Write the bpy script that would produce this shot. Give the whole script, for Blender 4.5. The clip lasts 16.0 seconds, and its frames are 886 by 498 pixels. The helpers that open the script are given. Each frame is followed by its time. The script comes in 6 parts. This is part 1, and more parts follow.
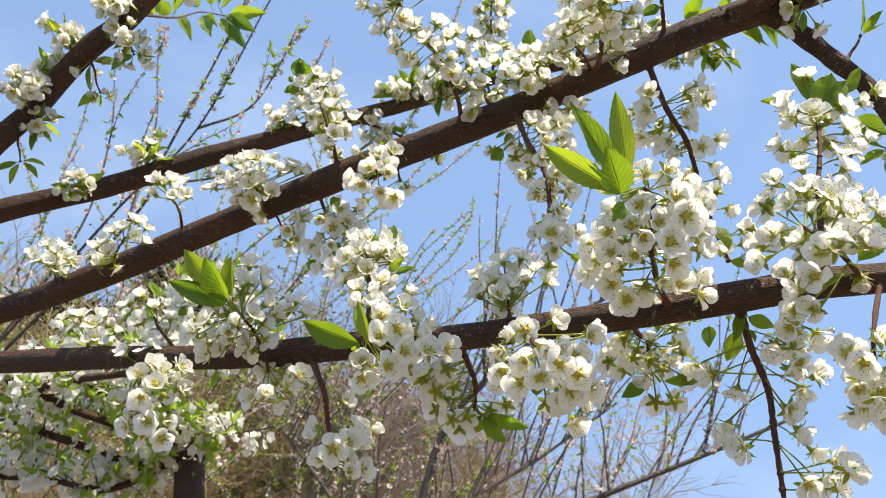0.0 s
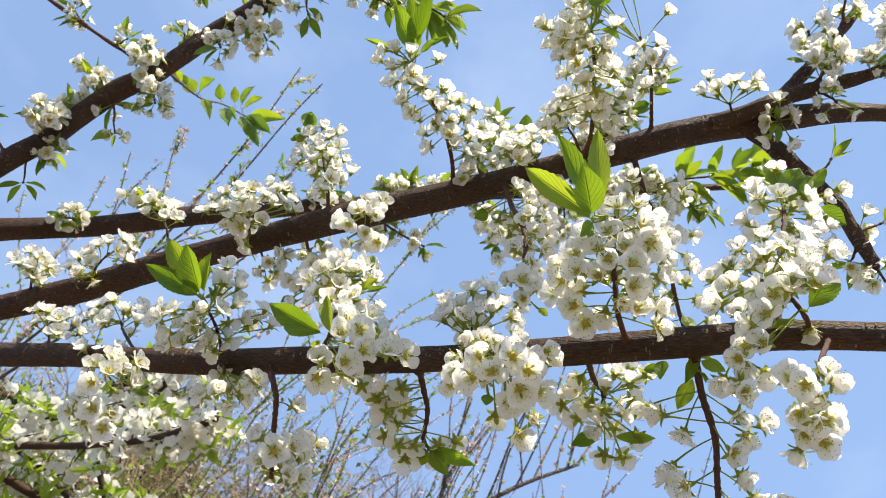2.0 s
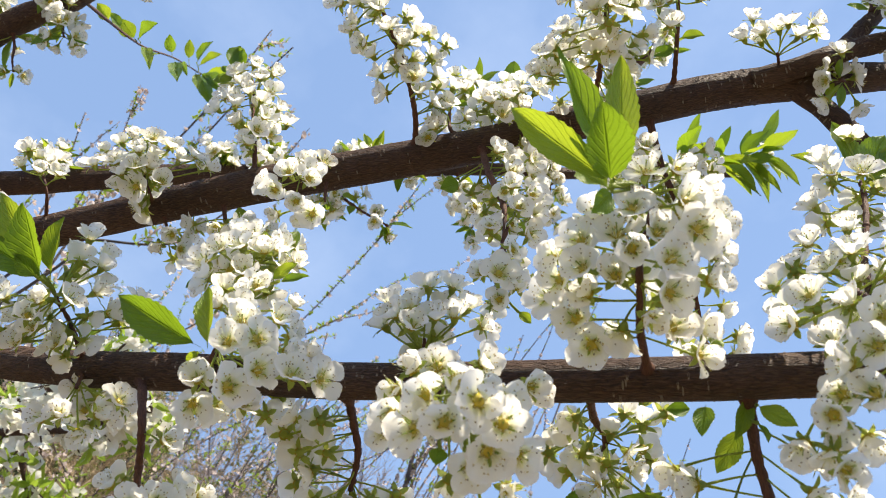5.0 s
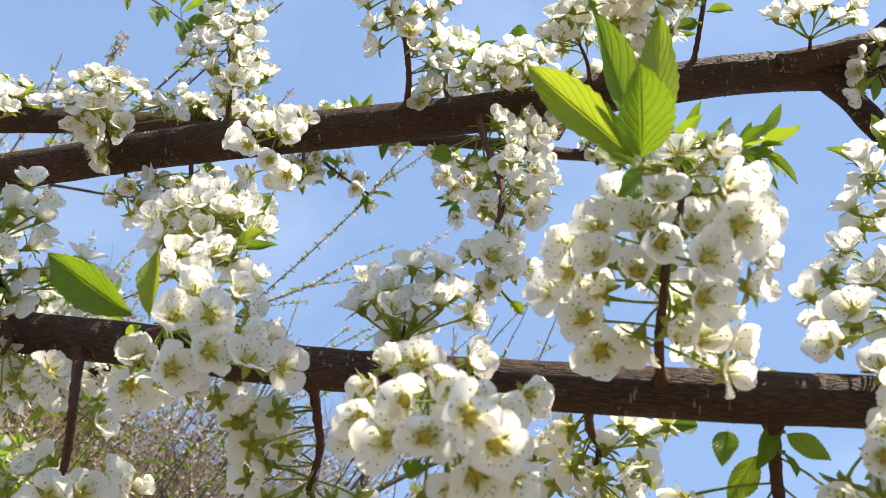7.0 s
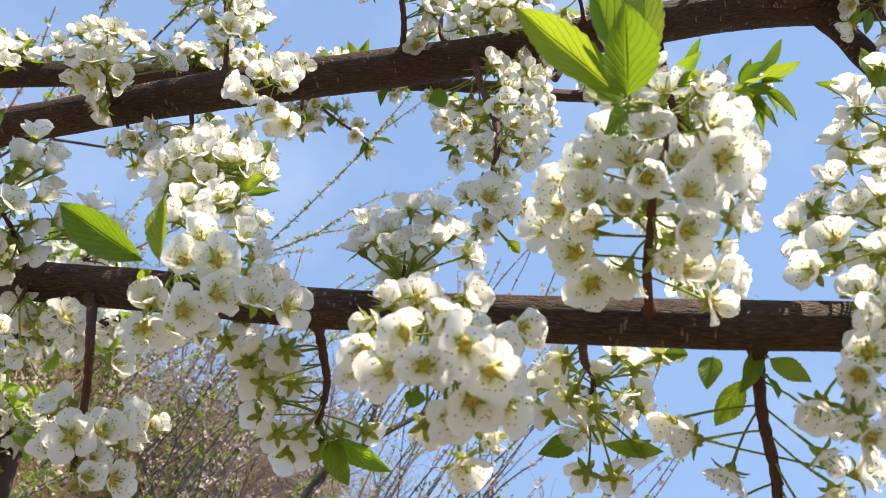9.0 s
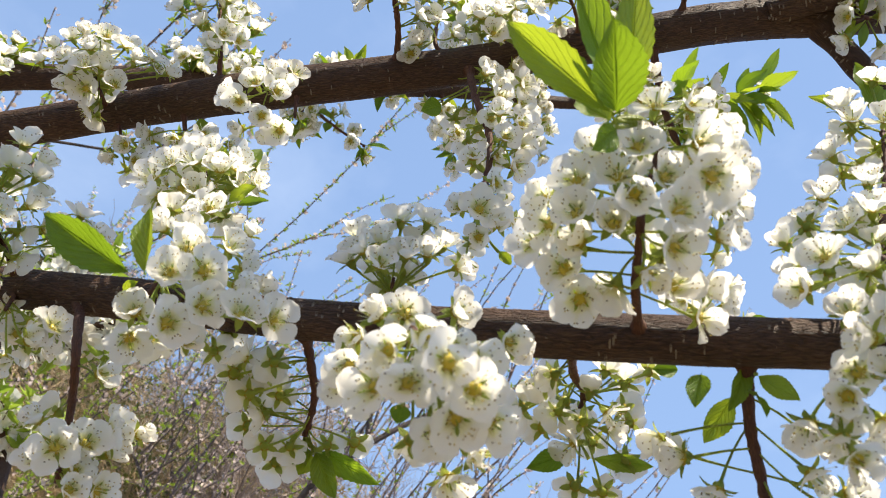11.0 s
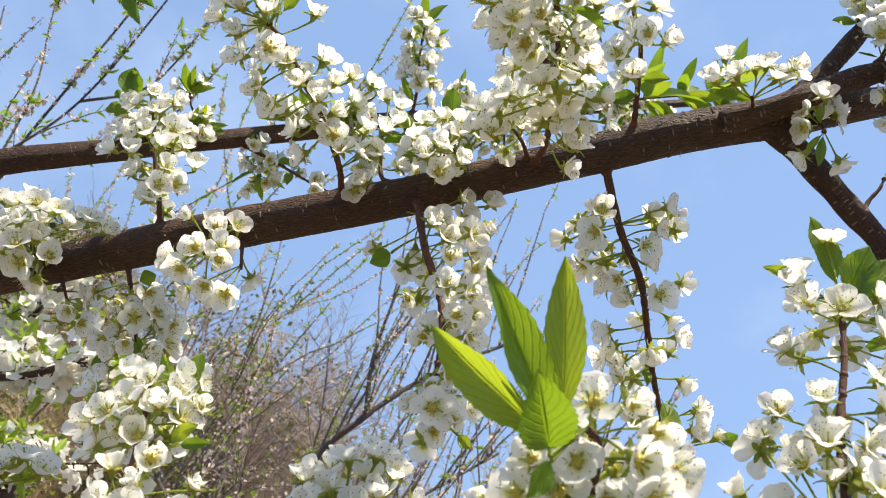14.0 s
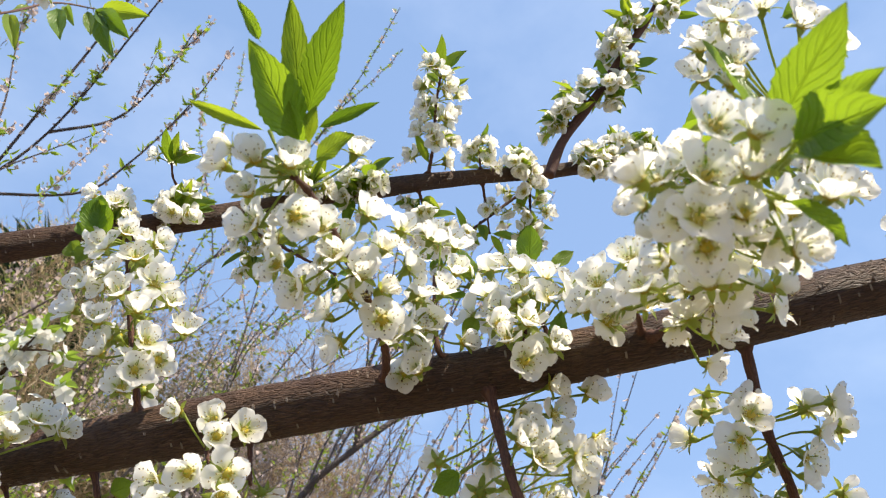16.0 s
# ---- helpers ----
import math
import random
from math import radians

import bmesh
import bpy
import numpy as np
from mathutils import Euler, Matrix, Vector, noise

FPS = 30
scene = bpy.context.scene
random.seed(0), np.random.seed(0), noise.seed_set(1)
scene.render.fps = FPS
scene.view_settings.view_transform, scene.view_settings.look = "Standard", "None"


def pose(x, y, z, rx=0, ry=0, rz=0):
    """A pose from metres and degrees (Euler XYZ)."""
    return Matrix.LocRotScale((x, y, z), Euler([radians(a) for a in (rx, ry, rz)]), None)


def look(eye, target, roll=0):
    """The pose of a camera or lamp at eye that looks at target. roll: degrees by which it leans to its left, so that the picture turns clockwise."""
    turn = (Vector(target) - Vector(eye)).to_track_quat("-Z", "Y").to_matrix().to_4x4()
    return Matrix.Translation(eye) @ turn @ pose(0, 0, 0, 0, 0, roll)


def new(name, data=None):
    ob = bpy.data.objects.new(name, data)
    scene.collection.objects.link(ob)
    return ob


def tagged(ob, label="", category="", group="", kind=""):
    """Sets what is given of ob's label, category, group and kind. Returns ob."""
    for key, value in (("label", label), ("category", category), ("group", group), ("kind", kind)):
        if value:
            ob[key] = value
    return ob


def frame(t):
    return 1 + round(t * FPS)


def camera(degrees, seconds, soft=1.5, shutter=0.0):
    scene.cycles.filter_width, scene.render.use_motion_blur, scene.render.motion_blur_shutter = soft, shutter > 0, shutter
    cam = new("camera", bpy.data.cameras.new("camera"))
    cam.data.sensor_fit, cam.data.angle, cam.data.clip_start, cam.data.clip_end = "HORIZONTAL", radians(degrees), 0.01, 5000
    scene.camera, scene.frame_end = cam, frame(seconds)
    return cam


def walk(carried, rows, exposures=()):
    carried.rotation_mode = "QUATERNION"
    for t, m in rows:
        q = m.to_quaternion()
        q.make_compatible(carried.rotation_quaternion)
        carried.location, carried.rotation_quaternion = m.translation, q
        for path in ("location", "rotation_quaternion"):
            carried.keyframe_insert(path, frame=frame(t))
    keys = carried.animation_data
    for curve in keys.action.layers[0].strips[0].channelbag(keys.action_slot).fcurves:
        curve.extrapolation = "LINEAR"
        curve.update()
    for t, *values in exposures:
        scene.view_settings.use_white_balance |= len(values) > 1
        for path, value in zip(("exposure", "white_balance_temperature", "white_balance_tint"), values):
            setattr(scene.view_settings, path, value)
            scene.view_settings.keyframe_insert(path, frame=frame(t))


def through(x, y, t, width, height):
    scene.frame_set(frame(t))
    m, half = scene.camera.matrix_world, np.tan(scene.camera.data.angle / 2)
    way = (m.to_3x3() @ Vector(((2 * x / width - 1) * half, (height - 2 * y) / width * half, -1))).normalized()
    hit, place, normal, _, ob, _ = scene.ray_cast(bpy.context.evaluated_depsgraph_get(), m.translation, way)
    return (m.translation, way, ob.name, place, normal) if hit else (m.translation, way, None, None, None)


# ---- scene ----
cam = camera(56.8, 16.0, 0.55)
cam.data.dof.use_dof, cam.data.dof.focus_distance, cam.data.dof.aperture_fstop = True, 0.56, 24.0
PATH = [
    (0, (0.0443, 0.0225, 1.5021), (-0.0626, 1.8007, 2.4113), -4.25),
    (0.5, (0.0412, 0.0242, 1.4972), (-0.0581, 1.7864, 2.4379), -4.34),
    (1, (0.0631, 0.0356, 1.4541), (-0.0243, 1.6895, 2.5751), -6.27),
    (1.5, (0.0542, 0.0329, 1.4401), (0.0006, 1.6077, 2.6718), -1.61),
    (2, (0.0493, 0.0598, 1.4093), (-0.0094, 1.6253, 2.6526), 3.81),
    (2.5, (0.0351, 0.0691, 1.4197), (-0.0311, 1.6177, 2.6836), 4.74),
    (3, (0.0282, 0.0834, 1.4133), (-0.0362, 1.5945, 2.7218), 5.63),
    (3.5, (0.0365, 0.0936, 1.4158), (-0.0307, 1.5930, 2.7377), 5.87),
    (4, (0.0404, 0.1061, 1.4471), (-0.0320, 1.6171, 2.7553), 4.74),
    (4.5, (0.0570, 0.1517, 1.5146), (0.0077, 1.6897, 2.7921), 4.45),
    (4.7, (0.0610, 0.1719, 1.5137), (0.0396, 1.7427, 2.7516), 4.30),
    (6.8, (0.0552, 0.2365, 1.5453), (0.1129, 1.8548, 2.7191), 7.64),
    (7, (0.0555, 0.2360, 1.5467), (0.1157, 1.8585, 2.7145), 7.73),
    (7.5, (0.0596, 0.2353, 1.5436), (0.1212, 1.8725, 2.6908), 7.36),
    (8, (0.0642, 0.2398, 1.5358), (0.1319, 1.8952, 2.6561), 6.60),
    (8.5, (0.0689, 0.2395, 1.5270), (0.1420, 1.9295, 2.5940), 6.60),
    (9, (0.0582, 0.2272, 1.5384), (0.1284, 1.9226, 2.5971), 6.26),
    (11.5, (0.0623, 0.2263, 1.5433), (0.1405, 1.9148, 2.6124), 7.01),
    (12, (0.0619, 0.2257, 1.5426), (0.1592, 1.9118, 2.6138), 6.97),
    (12.5, (0.0663, 0.2234, 1.5434), (0.1813, 1.9115, 2.6096), 6.70),
    (13, (0.0753, 0.1886, 1.5941), (0.1919, 1.9161, 2.5951), 5.00),
    (13.5, (0.0772, 0.1756, 1.6162), (0.1899, 1.9214, 2.5855), 3.35),
    (14, (0.0707, 0.1711, 1.6670), (0.1820, 1.9416, 2.5907), 1.53),
    (14.5, (0.0605, 0.1824, 1.7033), (0.1712, 1.9682, 2.5970), 1.13),
    (15, (0.0470, 0.2007, 1.7471), (0.1659, 1.9971, 2.6183), 0.99),
    (15.5, (0.0359, 0.2116, 1.7909), (0.1612, 1.9813, 2.7142), 0.70),
    (16, (0.0262, 0.2523, 1.8151), (0.1859, 2.0199, 2.7370), 0.39),
]
walk(cam, [(t, look(eye, target, roll)) for t, eye, target, roll in PATH], [(0, 0.945, 7600, 10), (16, 0.945, 7600, 10)])

# ---- world, sun, exposure ----
SUN_AZIMUTH, SUN_ELEVATION = 112.0, 62.0   # degrees; azimuth from ahead (+y) towards the right (+x)
world = bpy.data.worlds.new("sky")
scene.world = world
world.use_nodes = True
wn, wl = world.node_tree.nodes, world.node_tree.links
wn.clear()
sky = wn.new("ShaderNodeTexSky")
sky.sky_type, sky.sun_disc = "NISHITA", False
sky.sun_elevation, sky.sun_rotation = radians(SUN_ELEVATION), radians(SUN_AZIMUTH)
sky.altitude, sky.air_density, sky.dust_density, sky.ozone_density = 300, 1.0, 0.1, 2.6
# thin, high cloud veils
wc = wn.new("ShaderNodeTexCoord")
wmap = wn.new("ShaderNodeMapping")
wmap.inputs["Scale"].default_value = (2.2, 1.2, 3.4)
wmap.inputs["Rotation"].default_value = (0.3, 0.5, 0.4)
wnoise = wn.new("ShaderNodeTexNoise")
wnoise.inputs["Scale"].default_value, wnoise.inputs["Detail"].default_value, wnoise.inputs["Roughness"].default_value = 1.6, 6, 0.55
wramp = wn.new("ShaderNodeMapRange")
wramp.inputs["From Min"].default_value, wramp.inputs["From Max"].default_value = 0.45, 0.8
wramp.inputs["To Min"].default_value, wramp.inputs["To Max"].default_value = 0.0, 0.06
wmix = wn.new("ShaderNodeMix")
wmix.data_type = "RGBA"
wmix.inputs["B"].default_value = (9.5, 10.2, 11.0, 1)
bg = wn.new("ShaderNodeBackground")
bg.inputs["Strength"].default_value = 0.186
wout = wn.new("ShaderNodeOutputWorld")
wl.new(wc.outputs["Generated"], wmap.inputs["Vector"])
wl.new(wmap.outputs["Vector"], wnoise.inputs["Vector"])
wl.new(wnoise.outputs["Fac"], wramp.inputs["Value"])
wl.new(wramp.outputs["Result"], wmix.inputs["Factor"])
# sky lookup shrunk and shifted, so its brightness and horizon paling even out
whigh = wn.new("ShaderNodeMapping")
whigh.inputs["Scale"].default_value = (0.35, 0.35, 0.35)
whigh.inputs["Location"].default_value = (-0.25, 0.5, 0.5)
wl.new(wc.outputs["Generated"], whigh.inputs["Vector"])
wl.new(whigh.outputs["Vector"], sky.inputs["Vector"])
wl.new(sky.outputs["Color"], wmix.inputs["A"])
wl.new(wmix.outputs["Result"], bg.inputs["Color"])
wl.new(bg.outputs["Background"], wout.inputs["Surface"])

sun = new("sun", bpy.data.lights.new("sun", "SUN"))
sun.data.energy, sun.data.angle, sun.data.color = 4.1, radians(0.53), (1.0, 0.955, 0.88)
sun_dir = Vector((math.sin(radians(SUN_AZIMUTH)) * math.cos(radians(SUN_ELEVATION)),
                  math.cos(radians(SUN_AZIMUTH)) * math.cos(radians(SUN_ELEVATION)), math.sin(radians(SUN_ELEVATION))))
sun.matrix_world = look(sun_dir * 20, (0, 0, 0))

# ---- materials ----
MATS = {}


class Nodes:
    """A small helper that wires one material."""

    def __init__(self, name):
        self.mat = bpy.data.materials.new(name)
        self.mat.use_nodes = True
        self.t = self.mat.node_tree
        self.t.nodes.clear()
        self.out = self.t.nodes.new("ShaderNodeOutputMaterial")
        MATS[name] = self.mat

    def n(self, kind, values=None, **attrs):
        node = self.t.nodes.new(kind)
        if "data_type" in attrs:
            node.data_type = attrs["data_type"]
        if "blend_type" in attrs:
            node.blend_type = attrs["blend_type"]
        if "operation" in attrs:
            node.operation = attrs["operation"]
        if "feature" in attrs:
            node.feature = attrs["feature"]
        for k, v in (values or {}).items():
            if isinstance(v, bpy.types.NodeSocket):
                self.t.links.new(v, node.inputs[k])
            else:
                node.inputs[k].default_value = (*v, 1) if node.inputs[k].type == "RGBA" and len(v) == 3 else v
        return node

    def noise(self, vec, scale, detail=4, rough=0.55):
        v = {"Scale": scale, "Detail": detail, "Roughness": rough}
        if vec is not None:
            v["Vector"] = vec
        return self.n("ShaderNodeTexNoise", v).outputs["Fac"]

    def ramp(self, fac, *stops):
        r = self.n("ShaderNodeValToRGB", {"Fac": fac})
        while len(r.color_ramp.elements) < len(stops):
            r.color_ramp.elements.new(0.5)
        for e, (p, c) in zip(r.color_ramp.elements, stops):
            e.position, e.color = p, (*c, 1)
        return r.outputs["Color"]

    def mix(self, fac, a, b, how="MIX"):
        m = self.n("ShaderNodeMix", {"Factor": fac}, data_type="RGBA", blend_type=how)
        for sock, v in ((m.inputs["A"], a), (m.inputs["B"], b)):
            if isinstance(v, bpy.types.NodeSocket):
                self.t.links.new(v, sock)
            else:
                sock.default_value = (*v, 1)
        return m.outputs["Result"]

    def math(self, op, a, b=0.0):
        m = self.n("ShaderNodeMath", {0: a, 1: b}, operation=op)
        return m.outputs[0]

    def remap(self, v, a, b, c, d):
        return self.n("ShaderNodeMapRange", {"Value": v, "From Min": a, "From Max": b, "To Min": c, "To Max": d}).outputs["Result"]

    def bump(self, height, strength, distance):
        return self.n("ShaderNodeBump", {"Height": height, "Strength": strength, "Distance": distance}).outputs["Normal"]

    def close(self, shader):
        self.t.links.new(shader, self.out.inputs["Surface"])
        return self.mat

    def thin(self, colour, through, share, rough=0.5, normal=None, coat=0.3):
        """A thin leaf or petal: part of the light goes through it."""
        v = {"Base Color": colour, "Roughness": rough, "Specular IOR Level": coat}
        w = {"Color": through}
        if normal is not None:
            v["Normal"] = normal
            w["Normal"] = normal
        p = self.n("ShaderNodeBsdfPrincipled", v).outputs["BSDF"]
        t = self.n("ShaderNodeBsdfTranslucent", w).outputs["BSDF"]
        return self.close(self.n("ShaderNodeMixShader", {0: share, 1: p, 2: t}).outputs["Shader"])


def bark_material(name, dark, mid, pale, scale=1.0, bump=0.8):
    m = Nodes(name)
    uv = m.n("ShaderNodeTexCoord")
    obj = uv.outputs["Object"]
    along = m.n("ShaderNodeMapping", {"Vector": uv.outputs["UV"], "Scale": (1000 * scale, 120 * scale, 1)}).outputs["Vector"]
    warp = m.n("ShaderNodeTexNoise", {"Vector": uv.outputs["UV"], "Scale": 160 * scale, "Detail": 2}).outputs["Color"]
    along = m.n("ShaderNodeVectorMath", {0: along, 1: m.n("ShaderNodeVectorMath", {0: warp, 1: (2.2, 0.9, 0)}, operation="MULTIPLY").outputs["Vector"]}, operation="ADD").outputs["Vector"]
    across = m.n("ShaderNodeMapping", {"Vector": uv.outputs["UV"], "Scale": (150 * scale, 800 * scale, 1)}).outputs["Vector"]
    crack = m.n("ShaderNodeTexVoronoi", {"Vector": along, "Scale": 1.0, "Randomness": 1.0}, feature="DISTANCE_TO_EDGE").outputs["Distance"]
    fine = m.noise(along, 1.3, 6, 0.65)
    ring = m.noise(across, 0.6, 4, 0.6)
    blot = m.noise(obj, 22 * scale, 5, 0.6)
    big = m.noise(obj, 5 * scale, 3, 0.5)
    col = m.ramp(fine, (0.28, dark), (0.52, mid), (0.78, pale))
    col = m.mix(m.remap(blot, 0.45, 0.75, 0.0, 0.42), col, pale)
    col = m.mix(m.remap(big, 0.4, 0.7, 0.0, 0.45), col, tuple(c * 0.55 for c in mid))
    lines = m.remap(crack, 0.0, 0.16, 1.0, 0.0)
    col = m.mix(m.math("MULTIPLY", lines, 0.42), col, tuple(c * 0.3 for c in dark))
    h = m.math("ADD", m.math("MULTIPLY", fine, 0.7), m.math("MULTIPLY", ring, 0.4))
    h = m.math("SUBTRACT", h, m.math("MULTIPLY", lines, 0.7))
    nrm = m.bump(h, bump, 0.0050 / scale)
    p = m.n("ShaderNodeBsdfPrincipled", {"Base Color": col, "Roughness": m.remap(blot, 0.3, 0.7, 0.55, 0.8), "Specular IOR Level": 0.35, "Normal": nrm})
    return m.close(p.outputs["BSDF"])


bark_material("bark", (0.030, 0.014, 0.009), (0.118, 0.058, 0.034), (0.28, 0.175, 0.115), 1.0, 0.8)
bark_material("twig_bark", (0.052, 0.022, 0.014), (0.125, 0.050, 0.031), (0.235, 0.110, 0.066), 1.3, 0.4)
bark_material("shoot_bark", (0.07, 0.055, 0.05), (0.17, 0.132, 0.122), (0.30, 0.24, 0.215), 0.5)


def plain(name, colour, rough=0.6, var=0.25, scale=60.0):
    m = Nodes(name)
    f = m.noise(m.n("ShaderNodeTexCoord").outputs["Object"], scale, 4)
    info = m.n("ShaderNodeObjectInfo").outputs["Random"]
    col = m.mix(m.remap(f, 0.3, 0.7, 0.0, 1.0), tuple(c * (1 - var) for c in colour), tuple(min(1, c * (1 + var)) for c in colour))
    col = m.mix(m.remap(info, 0, 1, 0.0, 0.25), col, tuple(c * 0.7 for c in colour))
    return m.close(m.n("ShaderNodeBsdfPrincipled", {"Base Color": col, "Roughness": rough}).outputs["BSDF"])


plain("lenticel", (0.23, 0.175, 0.135), 0.8)
plain("nectary", (0.54, 0.42, 0.045), 0.4)
plain("anther", (0.66, 0.49, 0.11), 0.7)
plain("dark_anther", (0.17, 0.105, 0.045), 0.7)


def petal_material():
    m = Nodes("petal")
    tc = m.n("ShaderNodeTexCoord")
    uv = m.n("ShaderNodeSeparateXYZ", {"Vector": tc.outputs["UV"]})
    obj = tc.outputs["Object"]
    v = uv.outputs["Y"]
    base = m.ramp(v, (0.02, (0.48, 0.40, 0.03)), (0.14, (0.64, 0.60, 0.11)), (0.26, (0.84, 0.83, 0.45)), (0.38, (0.935, 0.927, 0.86)), (1.0, (0.95, 0.938, 0.91)))
    f = m.noise(obj, 160, 3)
    base = m.mix(m.remap(f, 0.35, 0.75, 0, 0.06), base, (0.82, 0.81, 0.76))
    info = m.n("ShaderNodeObjectInfo").outputs["Random"]
    base = m.mix(m.remap(info, 0.8, 1.0, 0.0, 0.16), base, (0.88, 0.80, 0.70))
    vein = m.n("ShaderNodeMapping", {"Vector": tc.outputs["UV"], "Scale": (9, 1.4, 1)}).outputs["Vector"]
    h = m.noise(vein, 2.4, 3)
    thru = m.mix(0.65, base, (0.985, 0.97, 0.915))
    return m.thin(base, thru, 0.62, 0.55, m.bump(h, 0.3, 0.0006), 0.25)


def leaf_material(name, dark, light, through, share):
    m = Nodes(name)
    tc = m.n("ShaderNodeTexCoord")
    uv = m.n("ShaderNodeSeparateXYZ", {"Vector": tc.outputs["UV"]})
    side = m.math("ABSOLUTE", m.math("SUBTRACT", uv.outputs["X"], 0.5))
    along = m.math("SUBTRACT", m.math("MULTIPLY", uv.outputs["Y"], 8.5), m.math("MULTIPLY", side, 6.5))
    wob = m.math("MULTIPLY", m.noise(tc.outputs["UV"], 5, 2), 0.3)
    tri = m.math("PINGPONG", m.math("ADD", along, wob), 0.5)
    vein = m.remap(tri, 0.0, 0.16, 0.55, 0.0)
    mid = m.remap(side, 0.0, 0.035, 1.0, 0.0)
    lines = m.math("MAXIMUM", m.math("MULTIPLY", vein, 0.55), mid)
    f = m.noise(tc.outputs["UV"], 9, 5, 0.6)
    info = m.n("ShaderNodeObjectInfo").outputs["Random"]
    col = m.mix(m.remap(f, 0.3, 0.7, 0, 1), dark, light)
    col = m.mix(m.remap(info, 0, 1, 0.0, 0.5), col, tuple(c * 0.75 for c in dark))
    col = m.mix(m.math("MULTIPLY", lines, 0.4), col, tuple(min(1, c * 1.7) for c in light))
    thr = m.mix(m.math("MULTIPLY", lines, 0.22), through, tuple(c * 0.6 for c in through))
    thr = m.mix(m.remap(info, 0.35, 1.0, 0.0, 0.75), thr, (through[0] * 0.30, through[1] * 0.42, through[2] * 0.4))
    h = m.math("ADD", m.math("MULTIPLY", lines, -1.0), m.math("MULTIPLY", f, 0.5))
    return m.thin(col, thr, share, 0.36, m.bump(h, 0.9, 0.0012), 0.5)


petal_material()
_f = Nodes("filament")
_f.thin((0.94, 0.93, 0.72), (0.97, 0.96, 0.76), 0.6)
leaf_material("leaf", (0.075, 0.155, 0.018), (0.135, 0.25, 0.03), (0.36, 0.54, 0.03), 0.42)
leaf_material("sepal", (0.27, 0.34, 0.05), (0.40, 0.47, 0.09), (0.60, 0.66, 0.12), 0.45)
leaf_material("young_leaf", (0.11, 0.20, 0.025), (0.17, 0.28, 0.04), (0.50, 0.62, 0.04), 0.48)


def soft_white(name, a, b, share):
    """Far blossom: many small petals, varied clump by clump."""
    m = Nodes(name)
    r = m.n("ShaderNodeNewGeometry").outputs["Random Per Island"]
    f = m.noise(m.n("ShaderNodeTexCoord").outputs["Object"], 40, 3)
    col = m.mix(m.math("MULTIPLY", r, f), a, b)
    return m.thin(col, a, share, 0.6)


soft_white("far_blossom", (0.88, 0.87, 0.82), (0.66, 0.64, 0.5), 0.4)
soft_white("bud_pink", (0.74, 0.61, 0.56), (0.36, 0.26, 0.20), 0.35)
soft_white("needle", (0.030, 0.055, 0.022), (0.055, 0.085, 0.03), 0.2)
soft_white("far_leaf", (0.30, 0.43, 0.055), (0.44, 0.54, 0.09), 0.5)
soft_white("dry_twig", (0.38, 0.285, 0.17), (0.59, 0.465, 0.31), 0.0)
soft_white("grey_twig", (0.24, 0.19, 0.17), (0.40, 0.33, 0.30), 0.0)
soft_white("olive_leaf", (0.13, 0.155, 0.045), (0.22, 0.22, 0.08), 0.3)


def ground_material():
    m = Nodes("dry_ground")
    obj = m.n("ShaderNodeTexCoord").outputs["Object"]
    a = m.noise(obj, 0.5, 6, 0.6)
    b = m.noise(obj, 9, 6, 0.7)
    col = m.ramp(b, (0.25, (0.07, 0.05, 0.033)), (0.5, (0.17, 0.125, 0.08)), (0.75, (0.30, 0.235, 0.15)))
    col = m.mix(m.remap(a, 0.45, 0.65, 0, 0.5), col, (0.09, 0.115, 0.04))
    p = m.n("ShaderNodeBsdfPrincipled", {"Base Color": col, "Roughness": 0.9, "Normal": m.bump(b, 0.8, 0.05)})
    return m.close(p.outputs["BSDF"])


ground_material()

# ---- mesh helpers ----

def finish(name, bm, mats, parent=None, label="", smooth=True):
    me = bpy.data.meshes.new(name)
    if smooth:
        for f in bm.faces:
            f.smooth = True
    bm.to_mesh(me)
    bm.free()
    for k in mats:
        me.materials.append(MATS[k])
    return part(name, me, parent, label)


def part(name, me, parent=None, label=""):
    ob = new(name, me)
    if parent is not None:
        ob.parent = parent
    if label:
        ob["label"] = label
    return ob


def smooth_line(pts, per=6):
    """Points along a smooth curve through pts (Catmull-Rom)."""
    p = [Vector(q) for q in pts]
    p = [p[0] * 2 - p[1]] + p + [p[-1] * 2 - p[-2]]
    out = []
    for i in range(1, len(p) - 2):
        for k in range(per):
            t = k / per
            out.append(0.5 * ((2 * p[i]) + (p[i + 1] - p[i - 1]) * t + (2 * p[i - 1] - 5 * p[i] + 4 * p[i + 1] - p[i + 2]) * t * t
                              + (3 * p[i] - p[i - 1] - 3 * p[i + 1] + p[i + 2]) * t ** 3))
    out.append(p[-2])
    return out


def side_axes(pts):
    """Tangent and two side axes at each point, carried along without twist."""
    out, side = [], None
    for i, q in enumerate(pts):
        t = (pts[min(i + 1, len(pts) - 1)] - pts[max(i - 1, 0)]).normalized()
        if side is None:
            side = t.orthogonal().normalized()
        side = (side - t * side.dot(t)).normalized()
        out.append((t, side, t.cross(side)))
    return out


